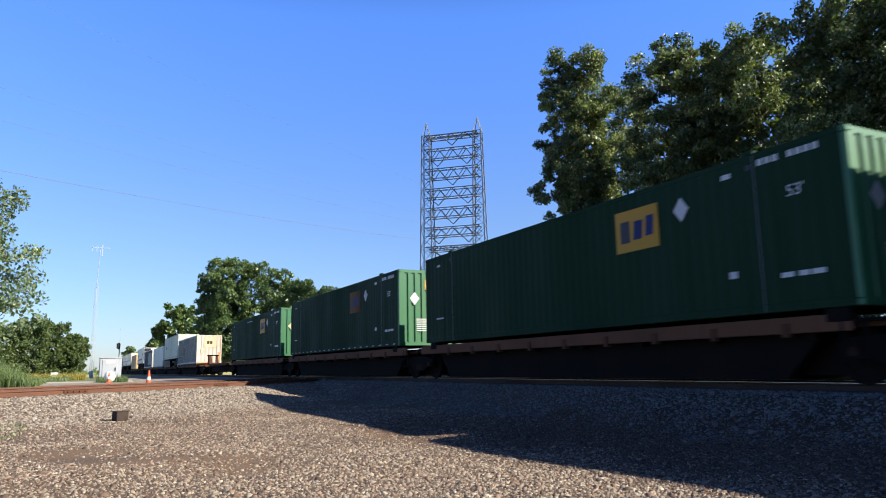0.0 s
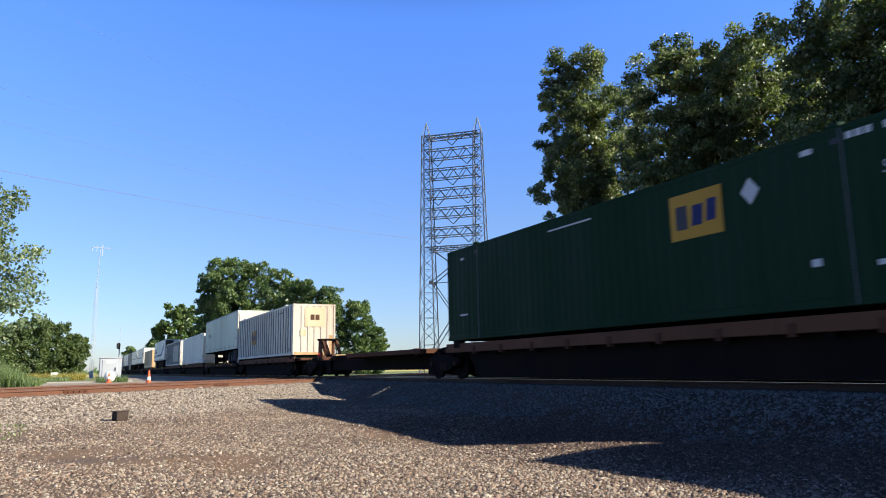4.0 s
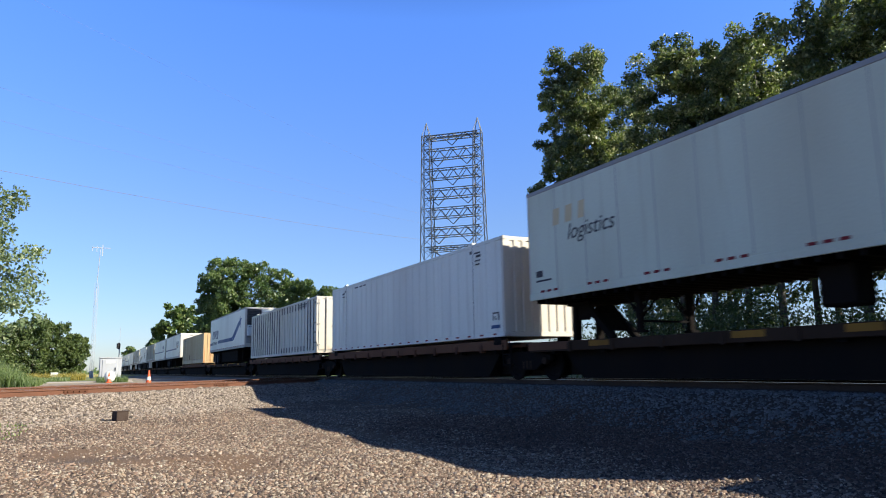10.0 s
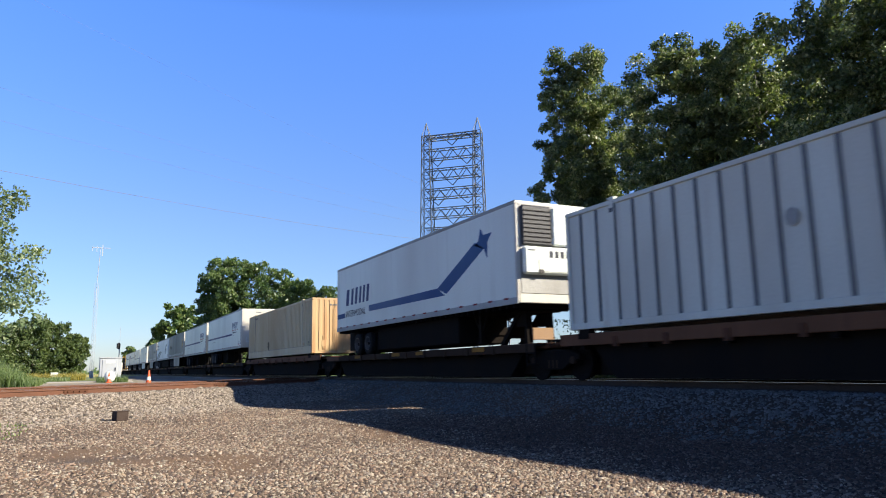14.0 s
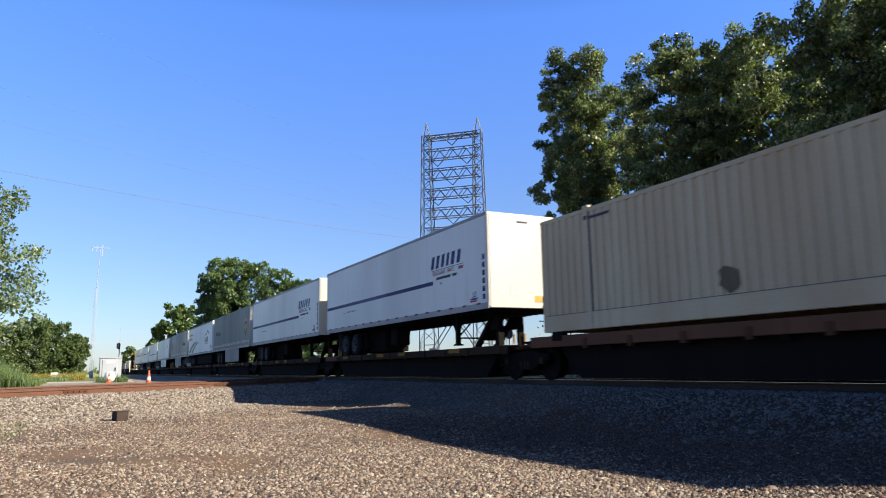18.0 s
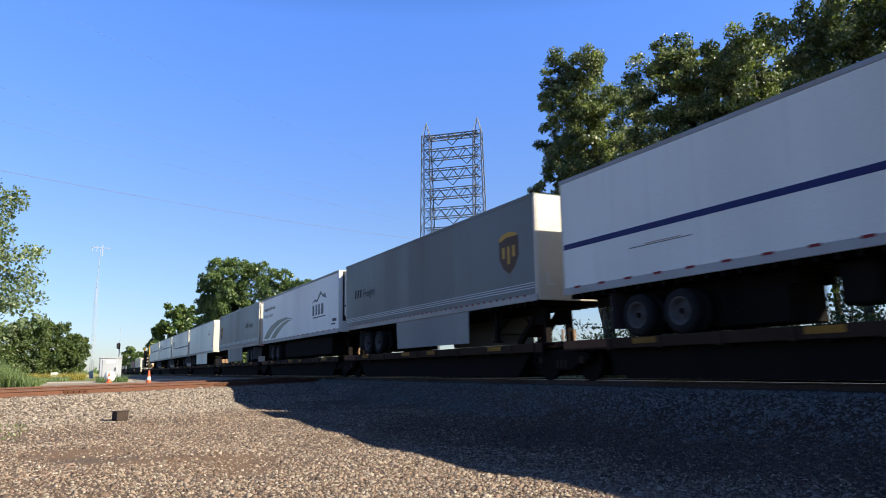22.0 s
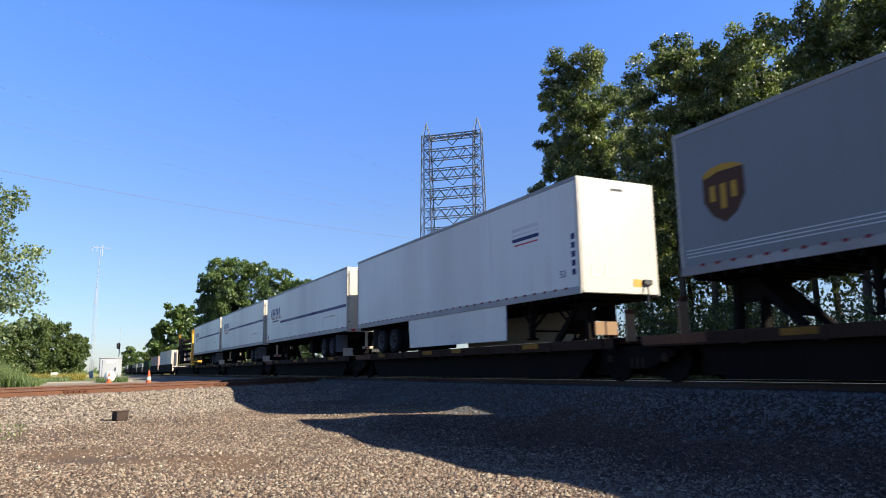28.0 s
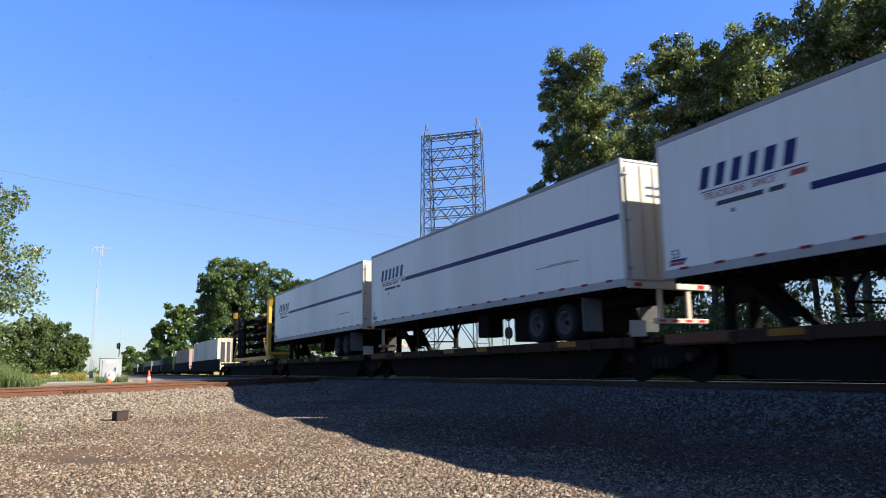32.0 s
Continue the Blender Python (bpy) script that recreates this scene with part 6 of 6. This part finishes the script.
def undergrowth(name, label, count, x0, x1, y0, y1, tall, seed, leaf=0.085, mound=1.0):
    """Low shrubs under the trees: small leaves in uneven mounds."""
    rng = np.random.default_rng(seed)
    cx, cy = rng.uniform(x0, x1, 90), rng.uniform(y0, y1, 90)
    r = rng.uniform(0.6, 1.4, 90) * mound
    k = rng.integers(0, 90, count)
    d = np.clip(rng.normal(size=(count, 3)) * 0.5, -0.9, 0.9)
    P = np.stack([cx[k] + d[:, 0] * r[k], cy[k] + d[:, 1] * r[k], height(cx[k], cy[k]) + np.abs(d[:, 2]) * r[k] * tall], -1)
    a, b = rng.normal(size=(count, 3)), rng.normal(size=(count, 3))
    a *= (leaf / np.linalg.norm(a, axis=1))[:, None]
    b *= (0.65 * leaf / np.linalg.norm(b, axis=1))[:, None]
    V = np.stack([P - a, P + b, P + a, P - b], 1).reshape(-1, 3)
    q = np.arange(count)[:, None] * 4
    return solid(name, raw_mesh(name, V, np.concatenate([q + np.array((0, 1, 2)), q + np.array((0, 2, 3))]), SHRUB), None, label, "shrubs", kind="stuff")


undergrowth("undergrowth", "dark shrubs growing under the trees", 40000, -33, -9, 24.0, 30.0, 2.6, 9)
undergrowth("shaded_saplings", "dense dark saplings at the edge of the wood", 40000, -33.6, -24.0, 29.0, 33.5, 3.8, 14, 0.09)
undergrowth("sapling_thicket", "dark leafy saplings deep under the trees", 22000, -36, -13, 35.0, 41.0, 4.8, 10, 0.085)
# out of view, added to keep sun off the wood's lower leaves
undergrowth("unseen_shade_thicket", "tall unseen thicket added to shade the wood", 34000, -13, 12, 31.0, 46.0, 3.0, 12, 0.22, 2.2)

# ---- lattice tower and its cables ----
TOWER = Vector((-79.5, 42.07))
TDIR = Vector((TOWER.y, -TOWER.x)).normalized() * -1   # across the line of sight
tower = thing("lattice_tower", "tall grey steel lattice tower with two columns and cross beams", "power tower", at=(TOWER.x, TOWER.y, 0.6))
tower.rotation_euler = (0, 0, math.atan2(-TDIR.y, -TDIR.x) - radians(15))
TOP, HALF = 31.2, 3.5
SQUARE = ((-1, -1), (1, -1), (1, 1), (-1, 1))


def column_half(z):
    return 0.5 + 0.55 * (1 - z / TOP)


for s in (-1, 1):
    def leg(z, i, j, s=s):
        return Vector((s * HALF + i * column_half(z), j * column_half(z), z))
    for i, j in SQUARE:
        sec = [leg(z, i, j) + Vector((u, v, 0)) for z in (0, TOP) for u, v in ((-0.06, -0.06), (0.06, -0.06), (0.06, 0.06), (-0.06, 0.06))]
        part("leg", Geo().add(sec, [(3, 2, 1, 0), (4, 5, 6, 7)] + [(k, (k + 1) % 4, 4 + (k + 1) % 4, 4 + k) for k in range(4)]), TOWERSTEEL, tower)
    zs = [0]
    while zs[-1] < TOP - 0.5:
        zs.append(min(TOP, zs[-1] + 1.75 * column_half(zs[-1])))
    g = Geo()
    for n_, (a, b) in enumerate(zip(zs, zs[1:])):
        for k in range(4):
            p0, p1 = SQUARE[k], SQUARE[(k + 1) % 4]
            if (n_ + k) % 2:
                p0, p1 = p1, p0
            g.bar(leg(a, *p0), leg(b, *p1), 0.06)
            if n_ % 2:
                g.bar(leg(b, *p0), leg(b, *p1), 0.045)
    tagged(part("lacing", g, TOWERSTEEL, tower), kind="stuff")
    g = Geo()
    for i, j in SQUARE:
        g.bar(leg(TOP, i, j), (s * HALF, 0, TOP + 1.9), 0.07)
    part("peak", g, TOWERSTEEL, tower)
# box beams between the columns, with hanging yokes
for k, (z, deep) in enumerate(((31.1, 0.5), (29.2, 1.3), (26.5, 1.3), (23.8, 1.2), (21.2, 1.2), (18.6, 1.1), (16.1, 0.5))):
    g = Geo()
    w, j0 = HALF + 0.1, column_half(z) * 0.95
    for j in (-j0, j0):
        g.bar((-w, j, z), (w, j, z), 0.13 if k in (0, 6) else 0.1).bar((-w, j, z - deep), (w, j, z - deep), 0.1)
        n_ = 8
        for m in range(n_):
            xa, xb = -w + 2 * w * m / n_, -w + 2 * w * (m + 1) / n_
            g.bar((xa, j, z - (deep if m % 2 else 0)), (xb, j, z - (0 if m % 2 else deep)), 0.08)
    for m in range(5):
        xa = -w + 2 * w * (m + 0.5) / 5
        g.bar((xa, -j0, z), (xa + 0.7, j0, z), 0.07).bar((xa, -j0, z - deep), (xa + 0.7, j0, z - deep), 0.07)
    beam = part("cross_beam", g, TOWERSTEEL, tower)
    if k < 6:
        for c in ((-2.0, 2.0) if k % 2 else (0.0,)):
            part("insulator_yoke", Geo().bar((c - 0.95, 0, z - deep), (c, 0, z - deep - 0.95), 0.1).bar((c + 0.95, 0, z - deep), (c, 0, z - deep - 0.95), 0.1), TOWERSTEEL, beam)
# crossed braces below the beams, in two planes, with gusset plates where they meet
for z0, z1 in ((11.5, 15.8), (2.9, 11.5)):
    for j in (-1, 1):
        w = HALF - 0.6
        y0, y1, zm = j * column_half(z0), j * column_half(z1), (z0 + z1) / 2
        part("brace", Geo().bar((-w, y0, z0), (w, y1, z1), 0.11).bar((w, y0, z0), (-w, y1, z1), 0.11), TOWERSTEEL, tower)
        part("gusset", Geo().box(-0.28, 0.28, (y0 + y1) / 2 - 0.06, (y0 + y1) / 2 + 0.06, zm - 0.28, zm + 0.28), TOWERSTEEL, tower)
        if z0 > 10:
            part("hanger", Geo().bar((0, (y0 + y1) / 2, zm), (0, y1, z1), 0.06), TOWERSTEEL, tower)
        for sx in (-1, 1):
            part("gusset", Geo().box(sx * w - 0.28, sx * w + 0.28, y0 - 0.06, y0 + 0.06, z0 - 0.25, z0 + 0.25), TOWERSTEEL, tower)
    part("tie_beam", Geo().bar((-w, 0, z0), (w, 0, z0), 0.09), TOWERSTEEL, tower)

# cables from the tower, rising as they pass over
A0 = Vector((TOWER.x, TOWER.y, 17.5))
for k, (x, y, z, za, r) in enumerate(((-46, -6.2, 14.0, 17.2, 0.022), (-46, -6.2, 17.0, 18.6, 0.01), (-46, -6.2, 19.0, 20.0, 0.009), (-46, -6.2, 25.4, 22.5, 0.008))):
    a, b = Vector((TOWER.x + 1.5 * (k % 2), TOWER.y, za)), Vector((x, y, z))
    pts = []
    for i in range(25):
        f = i / 24 * 1.5
        p = a.lerp(b, f)
        p.z -= 1.1 * 4 * f * (1.5 - f) / 2.25
        pts.append(p)
    solid("power_cable", Geo().tube(pts, r * 0.6, 5), WIRE, "thin dark overhead power cable", "cable", "overhead cables")

# ---- signals ----
def signal(name, label, x, y, tall, heads, ladder=True, k=1.0):
    z = float(height(x, y))
    s = thing(name, label, "railway signal", "railway signals", at=(x, y, z))
    s.rotation_euler = (0, 0, radians(40))
    part("base", Geo().box(-0.3, 0.3, -0.3, 0.3, -0.1, 0.3), CONCRETE, s, bevel=0.03)
    part("pole", Geo().tube([(0, 0, 0.2), (0, 0, tall)], 0.08, 10), GALV, s)
    for hz in heads:
        h = part("signal_head", Geo().add([(math.cos(a) * 0.42 * k, -0.18, hz + (0.62 * k if math.sin(a) > 0 else -0.62 * k) * abs(math.sin(a)) ** 0.6) for a in [i * math.pi / 10 for i in range(20)]] + [(math.cos(a) * 0.42 * k, -0.12, hz + (0.62 * k if math.sin(a) > 0 else -0.62 * k) * abs(math.sin(a)) ** 0.6) for a in [i * math.pi / 10 for i in range(20)]], [tuple(range(20)), tuple(range(39, 19, -1))] + [(i, 20 + i, 20 + (i + 1) % 20, (i + 1) % 20) for i in range(20)]), BLACK, s, "black signal head with hooded lamps")
        for dz in (-0.32 * k, 0, 0.32 * k):
            part("hood", Geo().tube([(0, -0.18, hz + dz), (0, -0.45, hz + dz)], 0.12, 10), BLACK, h)
    if ladder:
        g = Geo()
        for dx in (-0.62, -0.28):
            g.bar((dx, 0.1, 0.2), (dx, 0.1, tall + 0.2), 0.05)
        for j in range(int(tall / 0.4)):
            g.bar((-0.62, 0.1, 0.5 + j * 0.4), (-0.28, 0.1, 0.5 + j * 0.4), 0.035)
        part("ladder", g, GALV, s)
    return s


signal("railway_signal", "two-headed railway signal on a pole with ladder", -51.0, 32.1, 5.2, (5.0, 3.5), True, 0.8)
signal("railway_signal", "small railway signal beside the main line", -112, 4.9, 4.6, (4.5, ), False, 0.75)
part("whip_antenna", Geo().tube([(0, 0, 4.6), (0, 0, 7.2)], 0.02, 5), GALV, bpy.data.objects["railway_signal.001"])

# ---- radio mast ----
mast = thing("radio_mast", "slender guyed lattice radio mast with antennas on top", "radio mast", at=(-120, 1.6, 0.6))
g = Geo()
q = [(0.3 * math.cos(a), 0.3 * math.sin(a)) for a in (0, 2.1, 4.2)]
for a in q:
    g.bar((*a, 0), (*a, 14.5), 0.04)
for k in range(24):
    for i in range(3):
        g.bar((*q[i], k * 0.6), (*q[(i + 1) % 3], k * 0.6 + 0.6), 0.02)
part("lattice", g, MASTWHITE, mast)
part("upper_pole", Geo().tube([(0, 0, 14.3), (0, 0.2, 19.95)], [0.05, 0.035], 8), MASTWHITE, mast)
part("antenna_arm", Geo().bar((0, -1.0, 19.9), (0, 1.6, 19.9), 0.09).bar((0, -0.9, 19.3), (0, -0.9, 20.1), 0.09).bar((0, 0.5, 18.6), (0, 0.5, 20.4), 0.12).bar((0, -0.3, 19.2), (0, -0.3, 20.2), 0.08), GALV, mast)
part("lower_antenna", Geo().bar((0.35, 0, 11.0), (0.35, 0, 13.5), 0.1), GALV, mast)
part("base_cabinet", Geo().box(-0.3, 0.3, -0.25, 0.25, 0, 1.1), GALV, mast, bevel=0.03)

# ---- equipment cabinet, pad, cones, box ----
solid("concrete_pad", Geo().box(-66.5, -62, -2.2, 3.8, 0.5, 0.78), CONCRETE, "pale concrete pad beside the railway", "pad", kind="structure", bevel=0.03)
cab = thing("equipment_cabinet", "grey metal signal equipment cabinet on a concrete pad", "equipment cabinet", at=(-64, 2.2, 0.78))
part("body", Geo().box(-0.7, 0.7, -0.8, 0.8, 0, 1.8), GREYBOX, cab, bevel=0.03)
part("roof", Geo().box(-0.76, 0.76, -0.87, 0.87, 1.8, 1.87), GREYBOX, cab, bevel=0.02)
dr = part("door", Geo().box(0.7, 0.74, -0.6, 0.5, 0.12, 1.7), GREYBOX, cab, bevel=0.01)
part("handle", Geo().box(0.74, 0.79, 0.32, 0.38, 0.8, 1.05), STEEL, dr)
part("label_plate", Geo().box(0.74, 0.75, -0.35, 0.3, 1.4, 1.62), WHITE, dr, "white plate")
part("vent", Geo().box(0.74, 0.755, -0.3, 0.2, 0.3, 0.5), ALUM, dr)


def cone(x, y, z):
    c = thing("traffic_cone", "orange traffic cone with white band standing on the road", "traffic cone", "traffic cones", at=(x, y, z))
    part("base", Geo().box(-0.19, 0.19, -0.19, 0.19, 0, 0.04), ORANGE, c, bevel=0.015)
    part("body", Geo().tube([(0, 0, 0.04), (0, 0, 0.3)], [0.15, 0.105], 16), ORANGE, c)
    part("band", Geo().tube([(0, 0, 0.302), (0, 0, 0.46)], [0.106, 0.078], 16), WHITE, c, "white reflective band")
    part("tip", Geo().tube([(0, 0, 0.462), (0, 0, 0.76)], [0.077, 0.032], 16), ORANGE, c)


cone(-36.8, 2.95, float(height(-36.8, 2.95)))
cone(-58.0, 1.95, float(height(-58.0, 1.95)))
sack = thing("white_sack", "bulging white sack beside the cabinet", "sack", at=(-59.2, 2.05, float(height(-59.2, 2.05))))
part("bag", Geo().lathe((0, 0, 0), [(-0.38, 0.02), (-0.34, 0.24), (-0.18, 0.4), (0.1, 0.44), (0.3, 0.28), (0.38, 0.04)], 14), WHITE, sack, smooth=True, at=(0, 0, 0.44))
post = thing("marker_post", "short white marker post at the field edge", "post", at=(-88, -2.4, 0.6))
part("board", Geo().box(-0.05, 0.05, -0.35, 0.35, 0.2, 0.95), WHITE, post, bevel=0.02)
part("stake", Geo().box(-0.04, 0.04, -0.05, 0.05, -0.1, 0.2), TIE, post)

jb = thing("junction_box", "small black metal box lying on the ballast", "junction box", at=(-19.3, 0.95, float(height(-19.3, 0.95))))
jb.rotation_euler = (0, 0, radians(25))
part("body", Geo().box(-0.12, 0.12, -0.15, 0.15, -0.04, 0.22), RAILDARK, jb, bevel=0.012)
part("lid", Geo().box(-0.13, 0.13, -0.16, 0.16, 0.22, 0.24), RAILDARK, jb, bevel=0.004)

# ---- far woods and skyline ----
def far_woods():
    rng = np.random.default_rng(77)
    n = 26000
    a = rng.uniform(radians(8), radians(150), n)
    r = rng.uniform(520, 640, n)
    x, y = -r * np.sin(a), r * np.cos(a)
    top = 9 + 4 * np.sin(a * 31) + 3 * np.sin(a * 67 + 1)
    P = np.stack([x, y, rng.random(n) * top], -1)
    d = rng.normal(size=(n, 2, 3)) * 1.3
    V = np.stack([P, P + d[:, 0], P + d[:, 1]], 1).reshape(-1, 3)
    return solid("far_woods", raw_mesh("far_woods", V, np.arange(n * 3).reshape(-1, 3), LEAFMID), None, "hazy line of woods on the horizon", "woods", kind="stuff")


far_woods()


# ---- movement ----
def motions():
    times = [float(k) for k in range(0, 33)]
    for ob, x in MOVING:
        walk(ob, [(t, pose(x + travel(t), NEAR, RAIL)) for t in times])
    for w, dx, dy in SPIN:
        rows = []
        for k in range(481):
            t = k / 15
            rows.append((t, pose(dx, dy, 0.46) @ Euler((0, travel(t) / 0.46, 0)).to_matrix().to_4x4() @ pose(0, 0, 0, 0, 0, 180 if dy < 0 else 0)))
        walk(w, rows)


motions()
